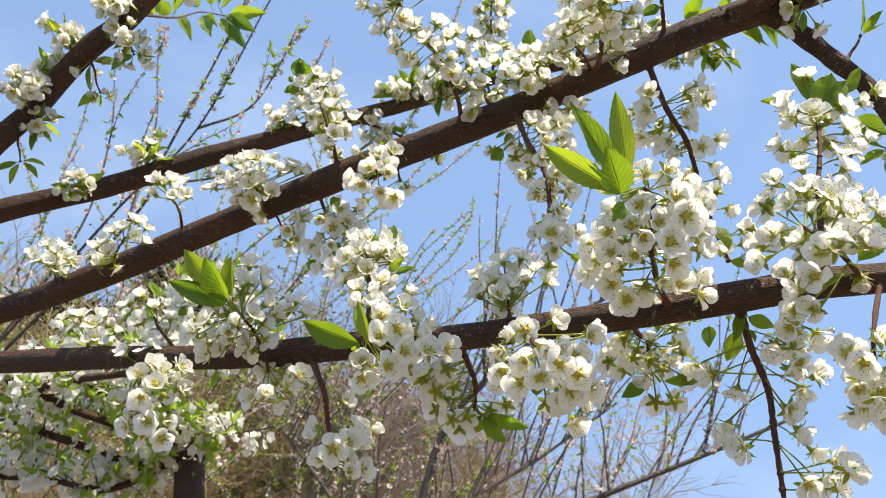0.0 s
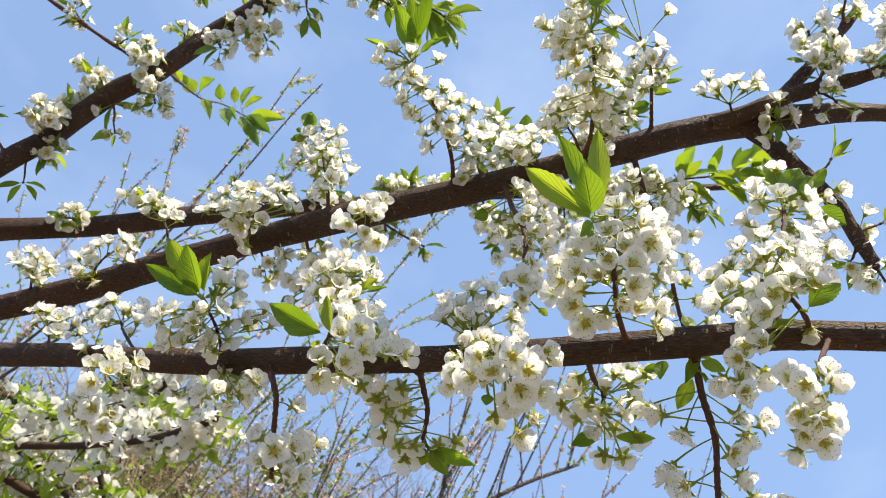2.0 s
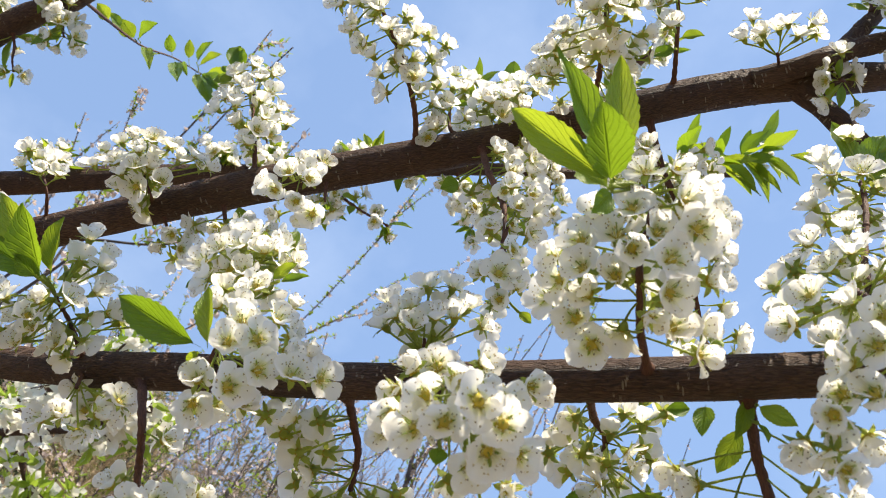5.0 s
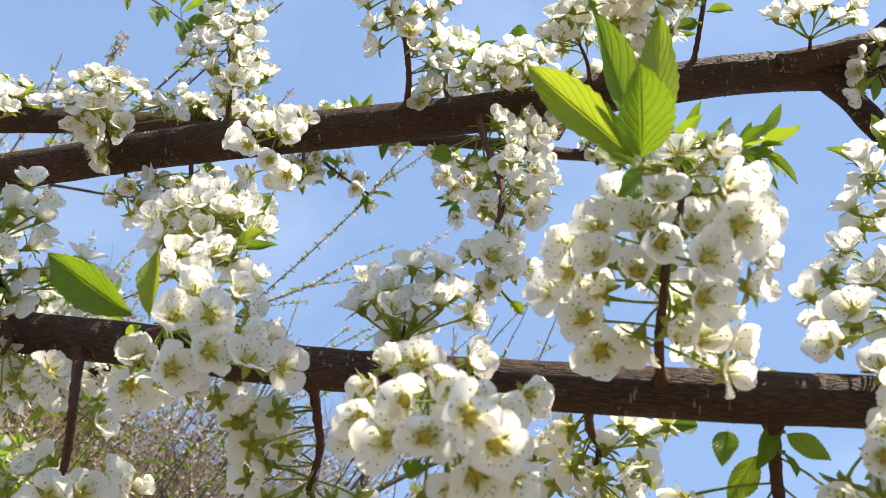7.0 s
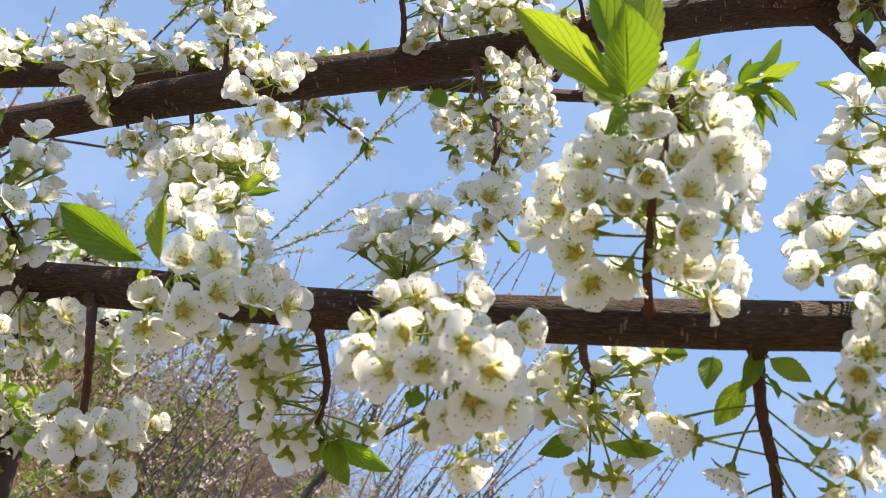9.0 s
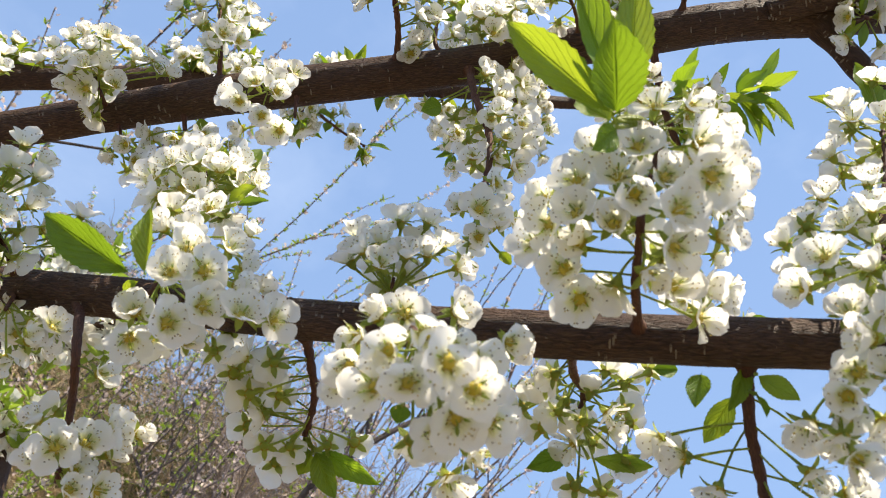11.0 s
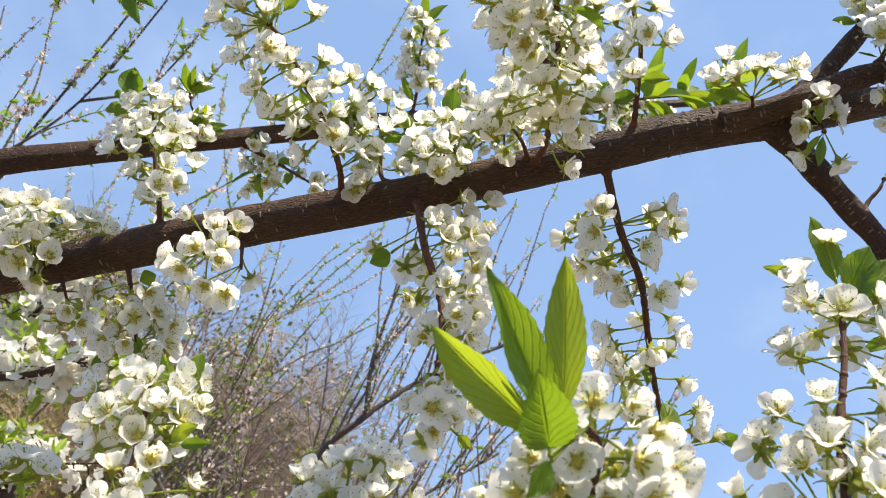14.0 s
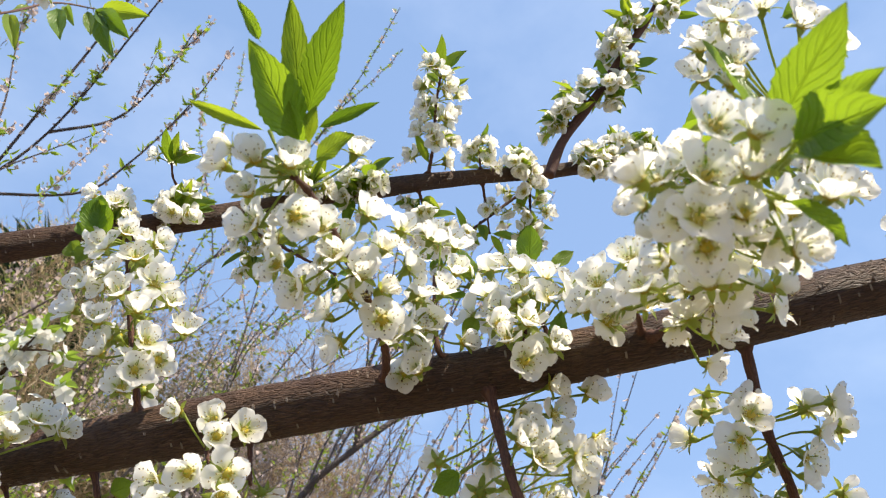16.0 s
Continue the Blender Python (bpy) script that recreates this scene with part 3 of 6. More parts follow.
def cluster(thing, stem, heads, leaves=(), more=0.2, face="up", reach=0.016, thick=1.0, fill=0.4, deep_green=False):
    """A flowering spur: a twig through the points of stem, a flower on its own stalk at each of heads, and leaves as
    (foot, tip, width).
    more: the share of further flowers on the side away from the path; fill: of those between neighbours; face: which
    way the flowers tend to look; deep_green: all its leaves take the darker, less translucent leaf material."""
    COUNT[0] += 1
    rnd = random.Random(COUNT[0] * 29 + 5)
    near, rad = min(LINES[thing.name], key=lambda q: (q[0] - Vector(stem[0])).length)
    way = [Vector(q) for q in stem[1:]]
    way.insert(0, near + (way[0] - near).normalized() * rad * 0.8)
    pts = smooth_line(way, 8)
    length = sum((b - a).length for a, b in zip(pts, pts[1:]))
    r0 = (0.0012 + 0.0065 * min(length, 0.14)) * thick
    bm = bmesh.new()
    tube(bm, pts, lambda s: r0 * (1.05 + 1.2 * max(0.0, 1 - s * length / 0.008) ** 2) * (1 - 0.4 * s) * (1 + 0.12 * math.sin(s * length * 800)), 9, 0.10, 160)
    knob(bm, pts[0], r0 * 2.0)
    free = [q for q in pts if (q - pts[0]).length > min(0.012, length * 0.5)] or pts[-1:]
    todo = [(Vector(h), True) for h in heads]
    for h in heads:
        if rnd.random() < more:
            h = Vector(h)
            q = min(free, key=lambda p: (p - h).length)
            d = h - q
            back = q + Vector((d.x * rnd.uniform(-1.0, 0.8), abs(d.y) * 0.8 + rnd.uniform(0.004, 0.014), d.z * rnd.uniform(0.2, 1.0) + rnd.uniform(-0.006, 0.006)))
            todo.append((back, False))
    # flowers between neighbours, a little further in
    spots = [Vector(h) for h in heads]
    for h in spots:
        near_by = sorted((p for p in spots if 0.004 < (p - h).length < 0.036), key=lambda p: (p - h).length)[:3]
        if near_by and rnd.random() < fill:
            todo.append((h.lerp(rnd.choice(near_by), rnd.uniform(0.35, 0.65)) + Vector((rnd.gauss(0, 0.005), rnd.uniform(-0.001, 0.009), rnd.gauss(0, 0.005))), True))
    # crowded flowers push one another apart
    spots = [h for h, _ in todo]
    for _ in range(10):
        for i, p in enumerate(spots):
            for q in spots[:i]:
                d = p - q
                gap = 0.0125 - d.length
                if gap > 0:
                    push = Vector((d.x * 0.5, d.y * 2.0 + (0.003 if i % 2 else -0.003), d.z * 0.5)).normalized() * gap * 0.3
                    p += push
                    q -= push
    # flowers spring in twos to fours from knots along the twig, and lean towards its tip
    at = [0]
    for i in range(1, len(free)):
        if (free[i] - free[at[-1]]).length > 0.008:
            at.append(i)
    nodes = [free[i] for i in at]
    knots = set()
    plan = []
    for h, front in todo:
        level = min(range(len(free)), key=lambda i: (free[i] - h).length)
        q = min(nodes[:1 + sum(1 for i in at if i <= level)], key=lambda p: abs((p - h).length - reach))
        if q[:] not in knots:
            knots.add(q[:])
            knob(bm, q, r0 * 1.02)
        plan.append((h, q, front))
    twig = finish("flower_spur", bm, ("twig_bark",), thing)
    twig["label"] = "reddish-brown flowering twig with white blossom" if heads else "thin brown twig with fresh green leaves"
    bias = Vector(FACING[face])
    for h, q, front in plan:
        out = (h - q).normalized() if (h - q).length > 1e-5 else Vector((0, 0, 1))
        d = (out * 0.8 + (bias if front else Vector((0, 0.4, 0.1))) + Vector((rnd.gauss(0, 0.28), rnd.gauss(0, 0.28), rnd.gauss(0, 0.28)))).normalized()
        x = rnd.random()
        me = rnd.choice(HEADS) if x < 0.88 else rnd.choice(HALF_HEADS)
        size = rnd.uniform(0.86, 1.04)
        foot = h - d * 0.0035 * size
        place(me.name.split(".")[0], me, twig, Matrix.Translation(foot) @ turn_to(d, rnd.uniform(0, 6.28)) @ Matrix.Scale(size, 4))
        place("flower_stalk", rnd.choice(STALKS), twig, Matrix.Translation(q) @ turn_to(foot - q, rnd.uniform(0, 6.28)) @ Matrix.Diagonal((1, 1, max(0.003, (foot - q).length), 1)))
    for k, (foot, tip, wide) in enumerate(leaves):
        foot, tip = Vector(foot), Vector(tip)
        z = (tip - foot).normalized()
        want = Vector((rnd.uniform(-0.25, 0.25), -0.85, -0.25))
        y = (want - z * want.dot(z)).normalized()
        ln = (tip - foot).length * 1.03
        m = Matrix((y.cross(z), y, z)).transposed().to_4x4()
        m = Matrix.Translation(foot) @ m @ Matrix.Rotation(rnd.uniform(-0.4, 0.4), 4, "Z") @ Matrix.Diagonal((wide * 1.08, (wide * ln) ** 0.5, ln, 1))
        place("leaf", BLADES[(2 * k + 1 if deep_green else COUNT[0] + k * 3) % len(BLADES)], twig, m, "fresh green toothed leaf" if k == 0 else "")
        stem_end = min(pts, key=lambda p: (p - foot).length)
        if 0.004 < (stem_end - foot).length < 0.03:
            place("leaf_stalk", rnd.choice(STALKS), twig, Matrix.Translation(stem_end) @ turn_to(foot - stem_end) @ Matrix.Diagonal((1.3, 1.3, (foot - stem_end).length * 1.05, 1)))
    return twig


def branch(label):
    return tagged(new("plum_branch"), label, "branch", "branches of the plum tree")

LIMB_A = (((-0.449, 0.744, 1.797), (-0.360, 0.706, 1.778), (-0.286, 0.674, 1.762), (-0.211, 0.644, 1.744), (-0.137, 0.618, 1.730), (-0.062, 0.591, 1.720), (0.012, 0.564, 1.708), (0.087, 0.536, 1.700), (0.161, 0.510, 1.694), (0.236, 0.485, 1.690), (0.310, 0.463, 1.679), (0.370, 0.446, 1.669)), .0118, .0090)
LIMB_B = (((-0.510, 0.808, 1.878), (-0.426, 0.783, 1.884), (-0.343, 0.757, 1.892), (-0.259, 0.719, 1.895), (-0.176, 0.693, 1.9065), (-0.092, 0.667, 1.917), (-0.008, 0.649, 1.931), (0.075, 0.629, 1.943), (0.159, 0.604, 1.956), (0.243, 0.585, 1.974), (0.300, 0.580, 1.986), (0.345, 0.582, 1.999), (0.390, 0.588, 2.014), (0.430, 0.594, 2.024), (0.480, 0.601, 2.031)), .0148, .0126)
LIMB_Bu = (((0.285, 0.584, 1.982), (0.326, 0.576, 2.006), (0.352, 0.571, 2.033), (0.395, 0.562, 2.083), (0.437, 0.555, 2.140)), .0082, .0040)
LIMB_C = (((-0.680, 0.842, 1.997), (-0.570, 0.879, 2.058), (-0.450, 0.912, 2.100), (-0.330, 0.933, 2.144), (-0.229, 0.958, 2.183), (-0.132, 0.991, 2.227), (-0.040, 1.020, 2.267), (0.048, 1.048, 2.309), (0.140, 1.079, 2.346), (0.240, 1.114, 2.383), (0.360, 1.149, 2.431), (0.550, 1.203, 2.499)), .0192, .0065)
LIMB_D = (((-0.561, 0.808, 2.090), (-0.523, 0.798, 2.118), (-0.493, 0.801, 2.156), (-0.454, 0.787, 2.193), (-0.415, 0.774, 2.221), (-0.376, 0.765, 2.241), (-0.338, 0.754, 2.274), (-0.302, 0.749, 2.319), (-0.263, 0.741, 2.350), (-0.224, 0.729, 2.389), (-0.185, 0.725, 2.406), (-0.132, 0.732, 2.455)), .0155, .0125)
LIMB_Br = (((0.268, 0.574, 1.976), (0.304, 0.560, 1.983), (0.328, 0.556, 1.994), (0.359, 0.552, 2.005), (0.401, 0.546, 2.016), (0.451, 0.540, 2.038)), .0082, .0054)
LIMB_Bd = (((0.300, 0.578, 1.982), (0.323, 0.582, 1.958), (0.347, 0.588, 1.929), (0.366, 0.592, 1.905), (0.378, 0.597, 1.876), (0.390, 0.603, 1.846)), .0086, .0060)
LIMB_Cu = (((0.210, 1.000, 2.302), (0.229, 1.000, 2.350), (0.272, 1.000, 2.416), (0.312, 1.000, 2.483), (0.355, 1.000, 2.554), (0.394, 1.000, 2.637)), .006, .0035)
LIMB_Dt = (((-0.689, 0.771, 2.490), (-0.638, 0.791, 2.469), (-0.580, 0.802, 2.433), (-0.517, 0.807, 2.386), (-0.454, 0.819, 2.347)), .0035, .0025)
LIMB_Du = (((-0.760, 0.826, 2.617), (-0.678, 0.804, 2.572), (-0.585, 0.809, 2.565), (-0.464, 0.841, 2.596), (-0.320, 0.847, 2.575), (-0.290, 0.860, 2.533)), .003, .003)

# ---- trunk out of which the limbs spring ----
trunk = tagged(new("plum_tree"), "grey-brown plum tree trunk standing on the dry ground", "tree")
FORK = Vector((-1.00, 0.99, 1.84))
bm = bmesh.new()
tube(bm, smooth_line([(-1.14, 1.05, -0.05), (-1.12, 1.03, 0.25), (-1.06, 1.02, 0.9), (-1.02, 1.00, 1.5), FORK], 8),
     lambda s: 0.085 - 0.035 * s + 0.05 * max(0, 0.12 - s), 20, 0.06, 9)
knob(bm, FORK, 0.05)
finish("trunk", bm, ("bark",), trunk)

branch_a = branch("brown plum branch with dense white blossom and lime-green leaf tufts")
branch_b = branch("thick brown forking plum branch crowded with white blossom")
branch_c = branch("dark brown plum branch with white blossom against the sky")
branch_d = branch("dark slanting plum branch with white blossom and green shoots")
for thing, (pts, r0, r1) in ((branch_a, LIMB_A), (branch_b, LIMB_B), (branch_c, LIMB_C), (branch_d, LIMB_D)):
    first = Vector(pts[0])
    out = first + (first - Vector(pts[1])).normalized() * 0.14
    limb(thing, (FORK, out, *pts), r0, r1, taper=0.885 if thing is branch_b else 1.0)
for thing, (pts, r0, r1) in ((branch_b, LIMB_Bu), (branch_b, LIMB_Br), (branch_b, LIMB_Bd), (branch_c, LIMB_Cu), (branch_d, LIMB_Dt), (branch_d, LIMB_Du)):
    limb(thing, pts, r0, r1, 14, "bark" if r0 > 0.0063 else "twig_bark")

# ---- flowering twigs ----
cluster(branch_a, ((-0.315, 0.686, 1.768), (-0.318, 0.678, 1.784),),
        ((-0.333, 0.675, 1.793), (-0.327, 0.678, 1.805), (-0.304, 0.667, 1.791), (-0.296, 0.678, 1.791), (-0.302, 0.662, 1.776), (-0.336, 0.678, 1.807), (-0.308, 0.678, 1.804),),
        ())
cluster(branch_a, ((-0.260, 0.663, 1.756), (-0.230, 0.620, 1.720),),
        ((-0.268, 0.652, 1.755), (-0.240, 0.625, 1.725), (-0.239, 0.648, 1.755), (-0.239, 0.663, 1.779), (-0.217, 0.604, 1.709), (-0.209, 0.620, 1.713), (-0.206, 0.620, 1.726), (-0.229, 0.607, 1.701), (-0.227, 0.622, 1.730),),
        ())
cluster(branch_a, ((-0.267, 0.666, 1.758), (-0.240, 0.635, 1.702), (-0.232, 0.640, 1.682),),
        ((-0.243, 0.622, 1.696), (-0.226, 0.617, 1.684), (-0.215, 0.625, 1.683), (-0.232, 0.622, 1.676), (-0.245, 0.623, 1.685), (-0.217, 0.624, 1.674), (-0.239, 0.622, 1.703),),
        (), face="down")
cluster(branch_a, ((-0.218, 0.647, 1.746), (-0.243, 0.658, 1.778), (-0.252, 0.665, 1.793),),
        ((-0.276, 0.665, 1.808), (-0.266, 0.665, 1.813), (-0.246, 0.651, 1.795), (-0.239, 0.663, 1.808), (-0.257, 0.651, 1.784), (-0.230, 0.649, 1.782), (-0.277, 0.665, 1.795),),
        (((-0.256, 0.663, 1.791), (-0.284, 0.663, 1.803), 0.009),))
cluster(branch_a, ((-0.137, 0.618, 1.730), (-0.137, 0.586, 1.738), (-0.140, 0.564, 1.742),),
        ((-0.175, 0.564, 1.742), (-0.169, 0.564, 1.727), (-0.166, 0.573, 1.720), (-0.146, 0.558, 1.725), (-0.158, 0.577, 1.727), (-0.139, 0.580, 1.723), (-0.135, 0.564, 1.765), (-0.122, 0.564, 1.762), (-0.122, 0.565, 1.748), (-0.128, 0.553, 1.735), (-0.119, 0.586, 1.747), (-0.109, 0.586, 1.752), (-0.104, 0.584, 1.754), (-0.135, 0.564, 1.778), (-0.165, 0.564, 1.737), (-0.139, 0.550, 1.727),),
        (((-0.143, 0.552, 1.745), (-0.186, 0.539, 1.764), 0.014), ((-0.144, 0.550, 1.746), (-0.173, 0.529, 1.782), 0.016), ((-0.142, 0.546, 1.742), (-0.153, 0.520, 1.769), 0.017), ((-0.144, 0.556, 1.750), (-0.142, 0.540, 1.778), 0.013), ((-0.144, 0.545, 1.742), (-0.154, 0.535, 1.748), 0.009),), more=0.5)
cluster(branch_a, ((-0.062, 0.591, 1.720), (-0.044, 0.547, 1.714), (-0.043, 0.553, 1.745), (-0.046, 0.570, 1.779), (-0.050, 0.579, 1.798),),
        ((-0.026, 0.513, 1.674), (0.001, 0.510, 1.680), (0.012, 0.516, 1.683), (-0.030, 0.510, 1.694), (-0.018, 0.512, 1.698), (-0.015, 0.513, 1.683), (-0.044, 0.528, 1.684), (-0.047, 0.539, 1.677), (-0.023, 0.533, 1.676), (-0.035, 0.532, 1.725), (-0.034, 0.549, 1.750), (-0.043, 0.553, 1.761), (-0.049, 0.546, 1.744), (-0.031, 0.561, 1.783), (-0.045, 0.563, 1.786), (-0.054, 0.556, 1.767), (-0.061, 0.553, 1.757), (-0.078, 0.583, 1.791), (-0.008, 0.536, 1.713), (-0.003, 0.542, 1.711), (-0.013, 0.546, 1.738), (-0.016, 0.535, 1.722), (-0.046, 0.536, 1.729), (-0.031, 0.527, 1.715), (-0.054, 0.562, 1.792), (-0.043, 0.557, 1.786), (-0.033, 0.569, 1.794), (-0.025, 0.574, 1.796), (-0.048, 0.553, 1.777), (-0.036, 0.553, 1.775), (-0.020, 0.568, 1.779), (-0.057, 0.553, 1.769), (-0.027, 0.559, 1.772), (-0.063, 0.551, 1.766),),
        (((-0.029, 0.574, 1.786), (-0.026, 0.578, 1.812), 0.009), ((-0.027, 0.573, 1.783), (-0.017, 0.573, 1.789), 0.006), ((-0.037, 0.580, 1.788), (-0.046, 0.579, 1.810), 0.007), ((-0.037, 0.497, 1.683), (-0.075, 0.492, 1.701), 0.014), ((-0.034, 0.497, 1.683), (-0.041, 0.500, 1.715), 0.009), ((-0.025, 0.554, 1.758), (-0.007, 0.546, 1.757), 0.005), ((-0.030, 0.557, 1.760), (-0.016, 0.547, 1.766), 0.007), ((-0.047, 0.518, 1.696), (-0.073, 0.529, 1.708), 0.008), ((-0.044, 0.520, 1.694), (-0.051, 0.528, 1.691), 0.005),), more=0.35, fill=0.25)
cluster(branch_a, ((-0.137, 0.618, 1.730), (-0.127, 0.595, 1.707),),
        ((-0.125, 0.583, 1.686), (-0.111, 0.595, 1.692), (-0.103, 0.595, 1.699), (-0.117, 0.595, 1.685), (-0.138, 0.595, 1.688),),
        (), reach=0.03)
cluster(branch_a, ((0.057, 0.547, 1.703), (0.055, 0.546, 1.722), (0.055, 0.543, 1.724),),
        ((0.036, 0.543, 1.741), (0.048, 0.529, 1.721), (0.049, 0.543, 1.746), (0.063, 0.543, 1.747), (0.059, 0.531, 1.729), (0.074, 0.543, 1.745), (0.083, 0.543, 1.734), (0.042, 0.535, 1.730), (0.069, 0.540, 1.736), (0.035, 0.543, 1.731), (0.054, 0.543, 1.749), (0.046, 0.536, 1.736), (0.066, 0.543, 1.751),),
        (), more=0.2, fill=0.1)
cluster(branch_a, ((0.061, 0.546, 1.702), (0.064, 0.521, 1.693), (0.068, 0.475, 1.662), (0.078, 0.474, 1.647),),
        ((0.052, 0.490, 1.676), (0.062, 0.494, 1.682), (0.081, 0.499, 1.688), (0.048, 0.498, 1.670), (0.046, 0.486, 1.655), (0.100, 0.486, 1.672), (0.066, 0.458, 1.640), (0.077, 0.445, 1.642), (0.085, 0.453, 1.638), (0.056, 0.467, 1.642), (0.043, 0.499, 1.654), (0.093, 0.470, 1.636), (0.082, 0.460, 1.633), (0.077, 0.464, 1.659), (0.069, 0.459, 1.656), (0.059, 0.462, 1.651), (0.087, 0.464, 1.652), (0.077, 0.479, 1.634), (0.093, 0.504, 1.636), (0.085, 0.508, 1.628), (0.064, 0.483, 1.650), (0.077, 0.501, 1.642), (0.052, 0.501, 1.665), (0.103, 0.510, 1.682),),
        (((0.066, 0.503, 1.651), (0.065, 0.505, 1.644), 0.007),), more=0.2, fill=0.0, face="view")
cluster(branch_a, ((0.019, 0.561, 1.707), (0.023, 0.582, 1.693), (0.026, 0.593, 1.683), (0.023, 0.612, 1.671),),
        ((-0.002, 0.582, 1.686), (-0.008, 0.604, 1.682), (0.007, 0.570, 1.687), (0.010, 0.589, 1.679), (0.001, 0.606, 1.678), (-0.008, 0.582, 1.685), (-0.002, 0.587, 1.679), (0.015, 0.611, 1.662), (0.023, 0.617, 1.664), (0.034, 0.615, 1.668), (0.047, 0.613, 1.671), (0.010, 0.607, 1.661),),
        (((0.028, 0.619, 1.667), (0.044, 0.607, 1.641), 0.011), ((0.029, 0.618, 1.667), (0.063, 0.609, 1.651), 0.010), ((0.027, 0.620, 1.666), (0.023, 0.619, 1.654), 0.009), ((0.026, 0.621, 1.666), (0.017, 0.615, 1.658), 0.006),), face="back", thick=1.4)
cluster(branch_a, ((-0.099, 0.605, 1.725), (-0.082, 0.581, 1.684), (-0.083, 0.598, 1.668), (-0.080, 0.607, 1.633),),
        ((-0.067, 0.576, 1.674), (-0.094, 0.614, 1.667), (-0.083, 0.589, 1.639), (-0.068, 0.589, 1.646), (-0.062, 0.594, 1.631), (-0.060, 0.601, 1.656), (-0.074, 0.587, 1.642), (-0.055, 0.601, 1.658), (-0.090, 0.588, 1.654), (-0.062, 0.594, 1.650), (-0.066, 0.591, 1.628),),
        (), thick=1.3)
cluster(branch_a, ((-0.137, 0.618, 1.730), (-0.133, 0.630, 1.725),),
        ((-0.127, 0.617, 1.707), (-0.119, 0.615, 1.712), (-0.117, 0.635, 1.716), (-0.132, 0.614, 1.712), (-0.112, 0.630, 1.717),),
        ())
cluster(branch_a, ((0.131, 0.520, 1.696), (0.141, 0.560, 1.697), (0.151, 0.582, 1.698), (0.150, 0.597, 1.684),),
        ((0.122, 0.566, 1.686), (0.128, 0.549, 1.688), (0.155, 0.562, 1.700), (0.172, 0.579, 1.707), (0.151, 0.566, 1.691), (0.169, 0.582, 1.692), (0.149, 0.575, 1.683), (0.133, 0.583, 1.681), (0.179, 0.579, 1.711), (0.138, 0.577, 1.685), (0.163, 0.582, 1.683), (0.175, 0.597, 1.674), (0.164, 0.597, 1.658), (0.151, 0.597, 1.659),),
        (((0.149, 0.597, 1.675), (0.127, 0.596, 1.664), 0.010), ((0.157, 0.597, 1.673), (0.188, 0.595, 1.672), 0.008), ((0.172, 0.549, 1.700), (0.186, 0.552, 1.703), 0.007),), face="back", more=0.3, thick=1.3)
cluster(branch_a, ((0.195, 0.499, 1.692), (0.200, 0.517, 1.664), (0.206, 0.524, 1.640), (0.204, 0.527, 1.613), (0.201, 0.529, 1.577),),
        ((0.173, 0.520, 1.651), (0.187, 0.521, 1.641), (0.182, 0.523, 1.607), (0.223, 0.513, 1.664), (0.215, 0.505, 1.646), (0.229, 0.508, 1.641), (0.210, 0.510, 1.624), (0.214, 0.514, 1.612), (0.219, 0.514, 1.599), (0.229, 0.508, 1.583), (0.211, 0.513, 1.581), (0.175, 0.525, 1.612), (0.168, 0.526, 1.659), (0.222, 0.513, 1.582),),
        (((0.196, 0.505, 1.687), (0.187, 0.505, 1.666), 0.007), ((0.171, 0.490, 1.673), (0.168, 0.490, 1.659), 0.008), ((0.196, 0.500, 1.680), (0.209, 0.495, 1.669), 0.008), ((0.195, 0.500, 1.672), (0.196, 0.495, 1.661), 0.004), ((0.200, 0.527, 1.684), (0.189, 0.537, 1.664), 0.010),), reach=0.03, face="out", more=0.0, thick=1.25)
cluster(branch_a, ((0.259, 0.478, 1.687), (0.248, 0.457, 1.685), (0.237, 0.451, 1.698), (0.232, 0.470, 1.722),),
        ((0.209, 0.486, 1.730), (0.205, 0.473, 1.703), (0.238, 0.497, 1.751), (0.251, 0.493, 1.757), (0.225, 0.460, 1.707), (0.241, 0.452, 1.720), (0.242, 0.435, 1.712), (0.241, 0.420, 1.694), (0.246, 0.415, 1.695), (0.228, 0.446, 1.693), (0.211, 0.450, 1.670), (0.215, 0.450, 1.662), (0.211, 0.458, 1.686), (0.221, 0.446, 1.679), (0.230, 0.433, 1.688), (0.230, 0.421, 1.687), (0.215, 0.476, 1.719), (0.239, 0.418, 1.682),),
        (((0.245, 0.448, 1.684), (0.262, 0.438, 1.707), 0.015), ((0.244, 0.458, 1.685), (0.221, 0.452, 1.672), 0.004),), more=0.3)
cluster(branch_a, ((0.225, 0.489, 1.691), (0.209, 0.467, 1.663), (0.207, 0.467, 1.652),),
        ((0.204, 0.460, 1.654), (0.204, 0.464, 1.643), (0.211, 0.467, 1.654), (0.202, 0.466, 1.650),),
        (), face="down")
